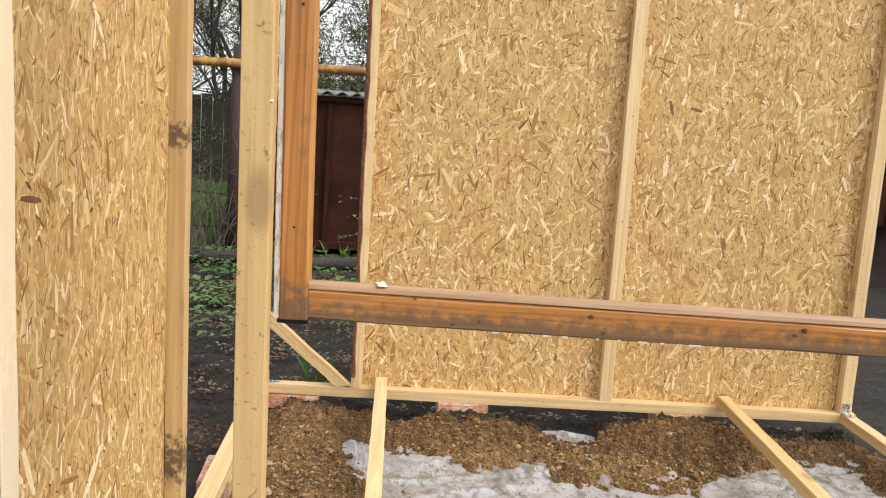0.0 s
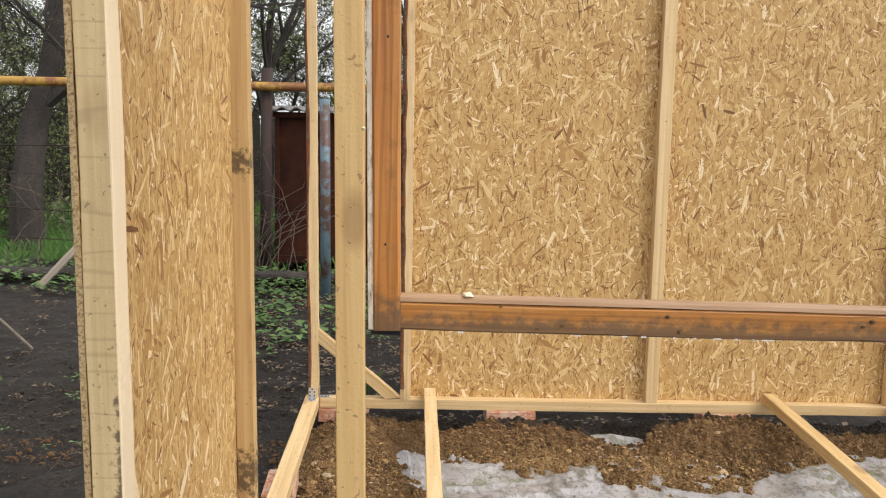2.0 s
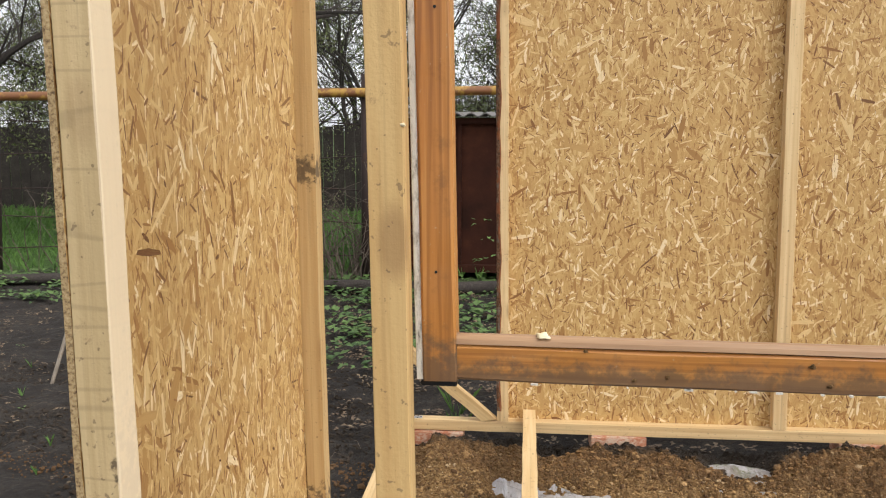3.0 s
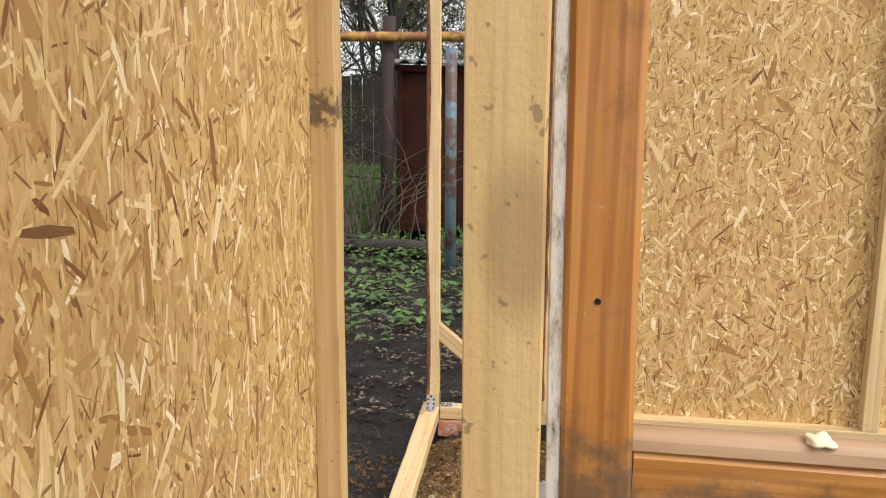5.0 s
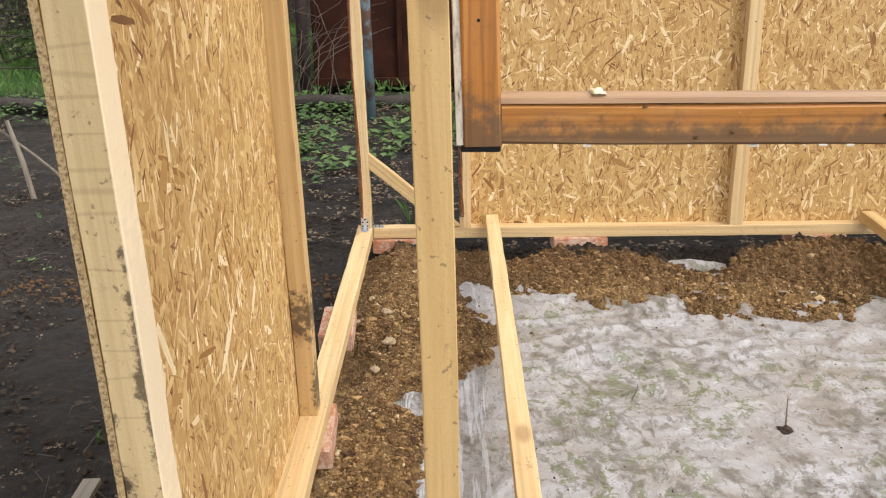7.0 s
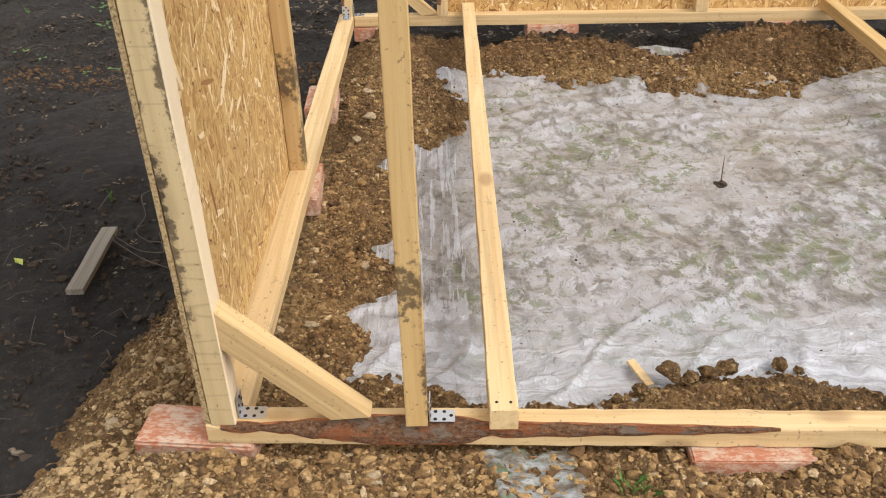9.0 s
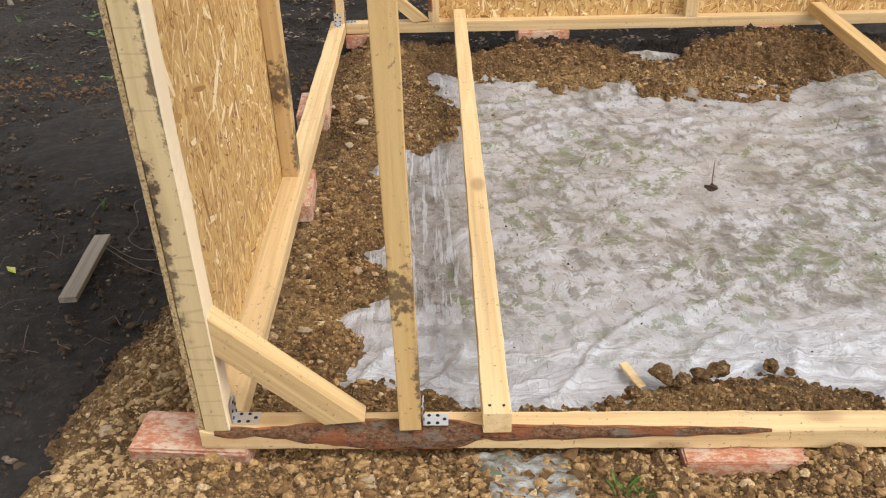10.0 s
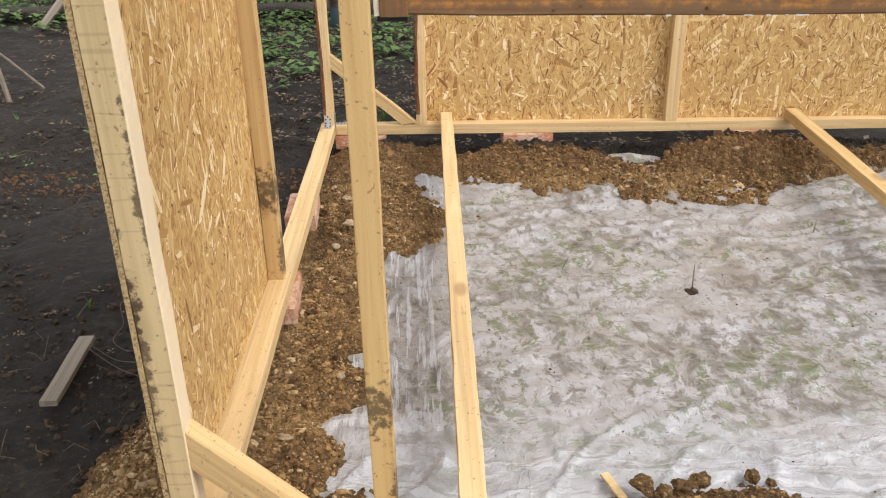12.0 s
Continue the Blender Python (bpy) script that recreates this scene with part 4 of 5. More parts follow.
front_sill = timber("front_sill", (0.152, front(0.152, 0.028), 0.175), (3.19, front(3.19, 0.028), 0.175), 0.050, 0.056, (0, 0, -1), wood_sill, "pale pine bottom sill with a strip of bark along its edge", "sill", wobble=0.0006, wane=front_wane)
bark_strip(front_sill, 0.050, 0.056, 0.03, 1.15, front_wane, rnd)
timber("left_sill", (0.192, front(0.19, 0.058), 0.175), (0.204, FAR + 0.05, 0.175), 0.070, 0.050, (1, 0, 0), wood_sill, "long pale pine sill carrying the side wall", "sill")
timber("far_sill", (0.242, FAR + 0.028, 0.175), (3.20, FAR + 0.028, 0.172), 0.050, 0.056, (0, 0, -1), wood_sill, "pale pine sill along the foot of the far wall", "sill")
timber("right_sill", (3.15, FAR - 0.002, 0.172), (3.12, front(3.12, 0.058), 0.172), 0.060, 0.050, (1, 0, 0), wood_sill, "pale pine sill of the open side wall", "sill")


def post(name, x, y, w, d, mat, label, lean=LEAN, base=SILL, top=TOP, wane=None, wobble=0.0007, across=(1, 0, 0)):
    return timber(name, (x, y, base), (x + lean * (top - base), y, top), w, d, across, mat, label, "post", "posts of the frame", wobble, wane)


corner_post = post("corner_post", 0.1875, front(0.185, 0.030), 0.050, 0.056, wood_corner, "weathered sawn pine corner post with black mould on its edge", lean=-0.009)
post("post", 0.189, 2.445, 0.050, 0.060, wood_stained, "sawn pine post with a dark knot and a mouldy foot", lean=-0.013)
stud = post("window_stud", 0.579, front(0.579, 0.026), 0.044, 0.050, wood_stud, "sawn pine stud beside the window with mouldy stains", lean=-0.016)


def edge_wane(zz):
    return 0.006 + 0.006 * math.sin(zz * 5.0) * math.sin(zz * 13.0 + 1) + 0.004 * math.sin(zz * 27)


corner_far = post("far_corner_post", 0.211, FAR + 0.026, 0.050, 0.052, wood_bright, "pale pine far corner post with bark on its edge", lean=-0.014, wane=lambda q: 0.010 + 0.004 * math.sin(q * 6))
bark_strip(corner_far, 0.050, 0.052, 0.05, 2.2, lambda q: 0.010 + 0.004 * math.sin(q * 6), rnd)
wall_post = post("wall_post", 0.664, FAR + 0.027, 0.052, 0.052, wood_bright, "pale pine post with a wavy waney bark edge", lean=-0.012, wane=lambda q: 0.012 + 0.4 * edge_wane(q))
bark_strip(wall_post, 0.052, 0.052, 0.05, 2.2, lambda q: 0.012 + 0.4 * edge_wane(q), rnd)
wall_stud = post("wall_stud", 1.902, FAR + 0.027, 0.060, 0.052, wood_bright, "pale pine stud where two boards meet", lean=-0.0165)
post("far_corner_post", 3.142, FAR + 0.027, 0.060, 0.052, wood_bright, "pale pine far corner post closing the board wall", lean=-0.021)
post("side_post", 3.135, 3.56, 0.05, 0.06, wood_post, "pale pine post standing on the side sill", lean=-0.021)
post("window_stud", 1.86, front(1.86, 0.026), 0.05, 0.050, wood_post, "sawn pine stud at the far end of the window", lean=-0.014)


def brace(p0, p1, w, d, label):
    # cut at 45 degrees at both ends
    p0, p1 = Vector(p0), Vector(p1)
    along = (p1 - p0).normalized()
    across = along.cross(Vector((0, 1, 0)))
    ob = timber("diagonal_brace", p0, p1, w, d, across, wood_grey_fresh, label, "brace", "diagonal braces", 0.001)
    m = ob.matrix_basis
    length = (p1 - p0).length
    dx = m.to_3x3().inverted() @ Vector((0, 0, 1))
    for v in ob.data.vertices:
        s = 1 if dx.x > 0 else -1
        if v.co.z < 1e-4:
            v.co.z -= s * v.co.x * 0.9
        elif v.co.z > length - 1e-4:
            v.co.z += s * v.co.x * 0.9
    return ob


wood_grey_fresh = timber_material("rough_sawn_brace_wood", (0.60, 0.42, 0.205), (0.43, 0.275, 0.115))
near_brace = brace((0.205, front(0.2, 0.03), 0.440), (0.445, front(0.44, 0.03), 0.215), 0.062, 0.048, "rough sawn diagonal brace from corner post to sill")
brace((0.232, FAR + 0.02, 0.515), (0.600, FAR + 0.02, 0.205), 0.052, 0.045, "sawn diagonal brace at the open far corner")

joist_label = "bright pine joist lying across the sills"
near_joist = timber("joist", (0.752, front(0.75, -0.006), 0.225), (0.786, FAR + 0.035, 0.225), 0.057, 0.050, (1, 0, 0), wood_bright, joist_label, "joist", "joists across the floor", 0.0008)
askew_joist = timber("joist", (2.345, front(2.3), 0.225), (2.508, FAR + 0.03, 0.225), 0.060, 0.050, (1, 0, 0), wood_post, "sawn pine joist lying slightly askew on the sills", "joist", "joists across the floor", 0.0008)

# top plates above the view tie the posts together
timber("top_plate", (0.16, FAR + 0.028, TOP + 0.025), (3.16, FAR + 0.028, TOP + 0.025), 0.05, 0.056, (0, 0, -1), wood_post, "pine top plate over the far wall", "top plate")
timber("top_plate", (0.153, front(0.15, 0.028), TOP + 0.025), (0.168, FAR, TOP + 0.025), 0.056, 0.050, (1, 0, 0), wood_post, "pine top plate over the side wall", "top plate")
timber("top_plate", (0.183, front(0.18, 0.028), TOP + 0.025), (3.09, front(3.09, 0.028), TOP + 0.025), 0.05, 0.056, (0, 0, -1), wood_post, "pine top plate over the window wall", "top plate")

# ---------- boards ----------


def board(x0, x1, z0, z1, origin, lean, label, turn=0.0):
    """A strand board in its own plane: local x along the wall, local y up, with rough sawn edges."""
    bm = bmesh.new()
    t = 0.010
    nx, nz = 14, 24
    rb = random.Random(int(abs(x1 * 100)))
    ring = [(x0 + (x1 - x0) * i / nx, z0) for i in range(nx)] + [(x1, z0 + (z1 - z0) * i / nz) for i in range(nz)]
    ring += [(x1 - (x1 - x0) * i / nx, z1) for i in range(nx)] + [(x0, z1 - (z1 - z0) * i / nz) for i in range(nz)]
    ring = [(x + rb.uniform(-0.0012, 0.0012) + lean * (zz - z0), zz + rb.uniform(-0.0012, 0.0012)) for x, zz in ring]
    lo = [bm.verts.new((x, zz, 0)) for x, zz in ring]
    hi = [bm.verts.new((x, zz, t)) for x, zz in ring]
    bm.faces.new(hi)
    bm.faces.new(list(reversed(lo)))
    for k in range(len(lo)):
        j = (k + 1) % len(lo)
        bm.faces.new((lo[k], lo[j], hi[j], hi[k]))
    for f in bm.faces:
        f.material_index = 0 if len(f.verts) > 4 else 1
    ob = link_mesh("strand_board", bm, osb, None, pose(*origin, 90, 0, turn))
    ob.data.materials.append(osb_edge)
    return tagged(ob, label, "board", "strand boards on the walls")


board(0.640, 1.900, 0.17, 2.5, (0, FAR + 0.0665, 0), -0.0125, "golden oriented strand board nailed behind the far posts")
board(1.904, 3.172, 0.17, 2.5, (0, FAR + 0.0665, 0), -0.018, "golden oriented strand board reaching the far corner")
side = board(0.0, 1.195, 0.15, 2.5, (0.147, front(0.147), 0), 0.0, "golden oriented strand board on the outside of the side wall", 90)
side.matrix_basis = axes((0.1525, front(0.147, 0.002), 0.0), (1.1525, front(0.147, 0.002), 0.009), (0, 1, 0))

# ---------- window frame ----------
win_turn = math.degrees(math.atan(-0.034))
window = new("window_frame")
window.matrix_basis = pose(0.588, 1.312, 1.226, 0, 0, win_turn)
tagged(window, "old brown varnished wooden window frame without glass", "window frame")
WL, WH, WD = 1.24, 1.16, 0.045


def moulding(profile, p0, p1, across):
    """A bar with the given outline, from p0 to p1."""
    bm = bmesh.new()
    m = axes(p0, p1, across)
    length = (Vector(p1) - Vector(p0)).length
    rings = []
    n = max(2, int(length / 0.1))
    rr = random.Random(4)
    for i in range(n + 1):
        rings.append([bm.verts.new(m @ Vector((x + rr.gauss(0, 0.0003), y + rr.gauss(0, 0.0003), length * i / n))) for x, y in profile])
    k = len(profile)
    for a, b in zip(rings, rings[1:]):
        for j in range(k):
            bm.faces.new((a[j], a[(j + 1) % k], b[(j + 1) % k], b[j]))
    bm.faces.new(list(reversed(rings[0])))
    bm.faces.new(rings[-1])
    bmesh.ops.recalc_face_normals(bm, faces=bm.faces)
    return bm


def grained(name, w, d, length, matrix, mat, label="", bevel=0.003):
    bm = bar_mesh(w, d, length, random.Random(2), 0.0004, bevel)
    return part(name, bm, mat, window, label, matrix)


grained("jamb", 0.043, WD, WH, axes((0.0305, WD / 2, 0.0), (0.0305 - 0.02 * WH, WD / 2, WH), (1, 0, 0)), jamb_wood, "orange-brown jamb darkened by damp at its foot")
grained("painted_edge", 0.0085, WD - 0.006, WH, axes((0.0045, WD / 2, 0.001), (0.0045 - 0.02 * WH, WD / 2, WH), (1, 0, 0)), old_paint, "flaking white paint and plaster on the outer edge", 0.001)
grained("bottom_rail", 0.046, WD - 0.002, WL, axes((0.0525, WD / 2 + 0.001, 0.024), (0.0525 + WL, WD / 2 + 0.001, 0.024), (0, 0, 1)), window_wood, "brown bottom rail with worn varnish and nail marks")
bead_profile = [(0.0, 0.0), (0.0, 0.014), (0.0115, 0.014), (0.0115, 0.010), (0.010, 0.006), (0.006, 0.002)]
part("bead", moulding([(a, -b) for a, b in bead_profile], (0.0505, 0.002, 0.0485), (0.050 + WL, 0.002, 0.0485), (0, 0, 1)), bead_wood, window, "faded rounded moulding on the rail")
grained("jamb", 0.046, WD, WH, axes((WL - 0.0, WD / 2, 0.075), (WL - 0.02 * WH, WD / 2, WH), (1, 0, 0)), window_wood)
grained("top_rail", 0.046, WD - 0.002, WL - 0.03, axes((0.04, WD / 2 + 0.001, WH + 0.02), (WL, WD / 2 + 0.001, WH + 0.02), (0, 0, 1)), window_wood)


def blob(r, seed, squash=0.6):
    bm = bmesh.new()
    bmesh.ops.create_icosphere(bm, subdivisions=3, radius=r)
    for v in bm.verts:
        k = 1 + 0.5 * noise.fractal(v.co * (1.1 / r) + Vector((seed, 0, 0)), 0.8, 2.0, 4)
        v.co = Vector((v.co.x * k * 1.3, v.co.y * k, max(v.co.z * k * squash, -r * 0.25)))
    return bm


foam = link_mesh("foam_blob", blob(0.0062, 3.0, 0.8), foam_mat, None, pose(0.748, 1.3155, 1.286), True)
tagged(foam, "small cream crumb of expanding foam on the window rail", "foam")

for hx, hz in ((0.026, 0.14), (0.024, 0.46)):
    hole = bmesh.new()
    bmesh.ops.create_cone(hole, cap_ends=True, segments=10, radius1=0.0022, radius2=0.0018, depth=0.002)
    part("nail", hole, screw_mat, window, "dark nail hole in the jamb", pose(hx, -0.0002, hz, 90, 0, 0))
shim = box_bm(0.006, 0.052, 0.004, 0.040, -0.0075, -0.0005, 0.001)
part("packing_shim", shim, screw_mat, window, "black packing shim under the jamb")

# ---------- metal corner brackets ----------


def bracket(m, holes=((0.012, -0.011), (0.012, 0.011), (0.030, -0.011), (0.030, 0.011), (0.044, 0.0)), upright=True, length=0.052):
    ob = new("corner_bracket")
    ob.matrix_basis = m
    tagged(ob, "perforated galvanised steel bracket with black screws", "bracket", "brackets on the frame")
    part("plate", box_bm(0, length, -0.0175, 0.0175, 0.0, 0.002, 0.0006), steel, ob)
    if upright:
        part("plate", box_bm(0.0, 0.002, -0.0175, 0.0175, 0.0022, length, 0.0006), steel, ob)
    for hx, hy in holes:
        for up in ((False, True) if upright else (False,)):
            bm = bmesh.new()
            bmesh.ops.create_cone(bm, cap_ends=True, segments=10, radius1=0.0042, radius2=0.0030, depth=0.0016)
            mm = pose(0.0028, hy, hx, 0, 90, 0) if up else pose(hx, hy, 0.0028)
            part("screw", bm, screw_mat, ob, "", mm)
    return ob


bracket(pose(0.2165, front(0.21, 0.036), SILL + 0.001, 0, 0, win_turn))
bracket(pose(0.6035, front(0.60, 0.030), SILL + 0.001, 0, 0, win_turn))
bracket(pose(0.205, FAR - 0.001, SILL + 0.001, 0, 0, -90))
bracket(pose(0.2385, FAR + 0.024, SILL + 0.001))
bracket(pose(3.14, FAR - 0.001, SILL + 0.001, 0, 0, -90))


def nail(parent, p, turn=(0, 0, 0)):
    """A nail head as a part of the timber it is driven into."""
    bm = bmesh.new()
    bmesh.ops.create_cone(bm, cap_ends=True, segments=8, radius1=0.0035, radius2=0.003, depth=0.002)
    return part("nail", bm, screw_mat, parent, "dark nail head", parent.matrix_basis.inverted() @ pose(*p, *turn))


for x in (0.738, 0.766):
    nail(near_joist, (x, front(x, 0.018), 0.2508))
nail(askew_joist, (2.352, front(2.35, 0.02), 0.2508))
for x, zz in ((0.262, 0.412), (0.375, 0.305)):
    nail(near_brace, (x, front(x, 0.03), zz + 0.012), (0, 43, 0))
for zz in (0.6, 1.1, 1.6):
    nail(wall_stud, (1.902 - 0.0165 * (zz - SILL), FAR + 0.0008, zz), (90, 0, 0))
for x, y, zz, r, seed in ((1.068, 0.0, 0.035, 0.003, 2.0), (1.09, 0.0, 0.012, 0.0026, 5.0), (1.40, 0.0, 0.036, 0.0036, 7.0), (0.80, 0.0, 0.045, 0.002, 9.0), (0.90, 0.0, 0.016, 0.002, 11.0), (0.86, 0.0, 0.01, 0.0022, 13.0), (1.385, 0.0, 0.028, 0.0024, 15.0)):
    part("mud_spatter", blob(r, seed, 0.8), clay, window, "dried splash of mud on the rail", pose(x - 0.588, 0.0005, zz, 90, 0, 0), True)
flake_r = random.Random(6)
for k in range(16):
    fx0 = 0.08 + 0.7 * flake_r.random()
    part("paint_flake", box_bm(0, flake_r.uniform(0.002, 0.011), 0.0, 0.003, -flake_r.uniform(0.0003, 0.0014), 0.0012, 0.0002), old_paint, window, "", pose(fx0, -0.0008, 0.0005))
dab = part("foam_dab", blob(0.0022, 8.0, 0.9), foam_mat, stud, "dab of cream foam on the edge", stud.matrix_basis.inverted() @ pose(0.5785, front(0.58, 0.001), 1.547, 90, 0, 0), True)

# ---------- lumps and litter on the plastic sheet ----------


def clod(x, y, zz, r, seed, mat, label):
    ob = link_mesh("clod", blob(r, seed, 0.8), mat, None, pose(x, y, zz, 0, 0, seed * 50), True)
    return tagged(ob, label, "clod", "clods of earth on the sheet")


for n, (x, y, zz, r) in enumerate([(0.893, 3.24, 0.055, 0.030), (1.165, 1.54, 0.118, 0.046), (1.255, 1.54, 0.115, 0.032), (1.30, 1.55, 0.118, 0.042), (1.45, 1.60, 0.085, 0.032), (1.492, 1.585, 0.076, 0.018), (1.09, 1.495, 0.105, 0.026), (1.205, 1.52, 0.115, 0.03), (1.03, 1.47, 0.1, 0.022), (1.36, 1.51, 0.105, 0.024)]):
    clod(x, y, zz - 0.018, r * 0.55, n + 1.0, clay, "crumbly brown clod of clay")


def twig(pts, r, label="thin dry twig stuck in mud"):
    bm = tube(bmesh.new(), pts, [r] * (len(pts) - 1) + [r * 0.5], 5)
    return tagged(link_mesh("twig", bm, twig_mat), label, "twig", "twigs lying about")


twig([(1.590, 2.563, 0.05), (1.592, 2.575, 0.09), (1.600, 2.60, 0.135)], 0.0022)
twig([(1.16, 2.72, 0.062), (1.19, 2.78, 0.07), (1.20, 2.82, 0.062)], 0.0018)
twig([(2.20, 3.0, 0.06), (2.23, 3.05, 0.095)], 0.002)
clod(1.586, 2.555, 0.052, 0.016, 14.0, dark_clod, "small dark clod at the foot of a twig")

def stone(x, y, zz, r, seed):
    bm = blob(r, seed, 0.55)
    return tagged(link_mesh("stone", bm, stone_mat, None, pose(x, y, zz, 0, 0, seed * 40), True), "pale flat limestone chip lying in the clay", "stone", "stones in the clay")


stone_mat = soil_material("pale_limestone", (0.34, 0.24, 0.14), (0.45, 0.34, 0.21), (0.56, 0.46, 0.33), grit=False)
for n, (x, y, zz, r) in enumerate([(0.366, 3.10, 0.088, 0.022), (0.339, 3.36, 0.09, 0.018), (0.297, 1.765, 0.085, 0.012), (0.43, 1.43, 0.085, 0.014), (0.669, 3.31, 0.07, 0.017), (-0.111, 1.44, 0.06, 0.022), (0.488, 1.19, 0.138, 0.018), (-0.02, 1.62, 0.07, 0.02), (-0.05, 1.8, 0.055, 0.022), (-0.1, 1.6, 0.05, 0.02), (0.36, 1.17, 0.136, 0.015), (0.62, 1.18, 0.136, 0.016), (0.52, 2.55, 0.075, 0.016), (0.42, 2.05, 0.08, 0.014), (0.33, 2.9, 0.085, 0.014)]):
    stone(x, y, zz, r, n + 2.5)

chip = box_bm(-0.011, 0.011, -0.045, 0.045, 0.0, 0.006, 0.001)
tagged(link_mesh("wood_chip", chip, wood_bright, None, pose(1.105, 1.575, 0.066, 4, 0, 20)), "bright pine splinter lying on the sheet", "wood chip")
sx, sy = np.arange(0.66, 0.98, 0.008), np.arange(1.05, 1.27, 0.008)
ux, uy = np.meshgrid(sx, sy)
scrap_z = np.maximum(clay_height(ux, uy), 0.08) + 0.009 + 0.002 * np.sin(uy * 150 + 5 * fbm(ux, uy, 6.0, 2, 3.0)) - 0.05 * smooth01(np.abs(ux - 0.82 + 0.2 * (uy - 1.15)), 0.08, 0.14)
tagged(sheet_mesh("plastic_scrap", sx, sy, scrap_z - 0.006 * np.maximum(0, fbm(ux, uy, 9.0, 3, 9.0)) ** 0.5, wet_film), "strip of muddy polythene sticking out under the sill", "plastic sheet")
fallen = bmesh.new()
vs = [fallen.verts.new(v) for v in ((0, 0, 0), (0.012, 0.02, 0.008), (0.0, 0.055, 0.004), (-0.012, 0.02, 0.008), (0, 0.022, 0.002))]
for k in ((0, 1, 4), (1, 2, 4), (2, 3, 4), (3, 0, 4)):
    fallen.faces.new([vs[q] for q in k])
tagged(link_mesh("fallen_leaf", fallen, leaf_yellow, None, pose(-0.635, 2.185, 0.012, 0, 0, 50)), "single yellow-green leaf on the dark soil", "leaf")

# ---------- garden beside and behind the frame ----------
plank = timber("loose_plank", (-0.43, 2.375, 0.022), (-0.415, 2.015, 0.026), 0.05, 0.018, (1, 0, 0), wood_grey, "weathered grey offcut plank lying on the soil", "plank")


def wire(pts, r=0.0016):
    """A loose wire laid smoothly through a few places."""
    n = len(pts)
    path = []
    for i in range(n - 1):
        p0, p1, p2, p3 = (Vector(pts[max(0, min(n - 1, i + k))]) for k in (-1, 0, 1, 2))
        for q in range(6):
            t = q / 6
            path.append(0.5 * (2 * p1 + (p2 - p0) * t + (2 * p0 - 5 * p1 + 4 * p2 - p3) * t * t + (3 * p1 - p0 - 3 * p2 + p3) * t ** 3))
    path.append(Vector(pts[-1]))
    ob = link_mesh("wire", tube(bmesh.new(), path, [r] * len(path), 5), twig_mat)
    return tagged(ob, "thin loose wire curling over the dark soil", "wire", "loose wires on the soil")


wire([(-0.372, 2.663, 0.01), (-0.393, 2.598, 0.02), (-0.347, 2.475, 0.012), (-0.344, 2.363, 0.02), (-0.29, 2.312, 0.012), (-0.244, 2.293, 0.018), (-0.225, 2.249, 0.01)])
wire([(-0.406, 2.328, 0.03), (-0.311, 2.263, 0.012), (-0.244, 2.24, 0.014), (-0.225, 2.249, 0.01)])
wire([(-0.40, 2.30, 0.03), (-0.282, 2.21, 0.014), (-0.179, 2.152, 0.012)])


bm = bmesh.new()
rnd = random.Random(77)
for _ in range(260):
    x, y, a, l = rnd.uniform(-2.6, 0.0), rnd.uniform(1.1, 5.5), rnd.uniform(0, 6.28), rnd.uniform(0.03, 0.16)
    q = Vector((math.cos(a), math.sin(a), 0)) * l
    tube(bm, [(x, y, 0.008), (x + q.x * 0.5 + rnd.gauss(0, 0.01), y + q.y * 0.5 + rnd.gauss(0, 0.01), 0.014 + rnd.random() * 0.015), (x + q.x, y + q.y, 0.006)], [0.0016, 0.0014, 0.001], 4, cap=False)
tagged(link_mesh("dry_stalks", bm, twig_mat), "thin dry stalks and roots strewn over the dark soil", "stalks", kind="stuff")


def stake(p0, p1, r, label):
    bm = tube(bmesh.new(), [p0, tuple((Vector(p0) + Vector(p1)) / 2 + Vector((0.01, 0, 0))), p1], [r, r, r * 0.8], 7)
    return tagged(link_mesh("garden_stake", bm, wood_grey), label, "stake", "stakes in the garden")


stake((-1.92, 5.28, -0.03), (-2.02, 5.32, 0.46), 0.016, "short dark wooden stake standing in the soil")
stake((-1.81, 5.55, 0.0), (-2.10, 5.30, 0.44), 0.010, "thin grey stick leaning against a stake")
stake((-2.10, 5.05, -0.02), (-2.08, 5.35, 0.48), 0.012, "grey stick set aslant in the soil")
timber("leaning_board", (-2.62, 7.55, 0.0), (-2.38, 7.98, 0.36), 0.07, 0.02, (1, 0, 0), wood_grey, "grey board end leaning on the log", "board")
timber("leaning_board", (-4.55, 7.6, 0.0), (-4.45, 7.75, 0.50), 0.06, 0.02, (1, 0, 0), wood_grey, "grey lath leaning by the fence", "board")

rnd = random.Random(21)
log_pts = [(-7 + 0.5 * i, 8.07 + 0.05 * math.sin(i * 1.3) + (0.02 * i if i > 16 else 0), 0.05 + 0.015 * math.sin(i * 2.1)) for i in range(22)]
log = link_mesh("fallen_log", tube(bmesh.new(), log_pts, [0.055 + 0.008 * math.sin(i) for i in range(22)], 10), tree_bark, smooth=True)
tagged(log, "long grey-brown log lying along the garden edge", "log")

# fence of steel posts with a gas pipe laid on them


def steel_post(x, y, top, r, mat, label, lean=0.0, square=False):
    ob = link_mesh("steel_post", tube(bmesh.new(), [(x, y, -0.1), (x + lean * 0.5, y, top / 2), (x + lean, y, top)], [r] * 3, 4 if square else 12), mat, smooth=not square)
    return tagged(ob, label, "post", "steel posts of the fence")


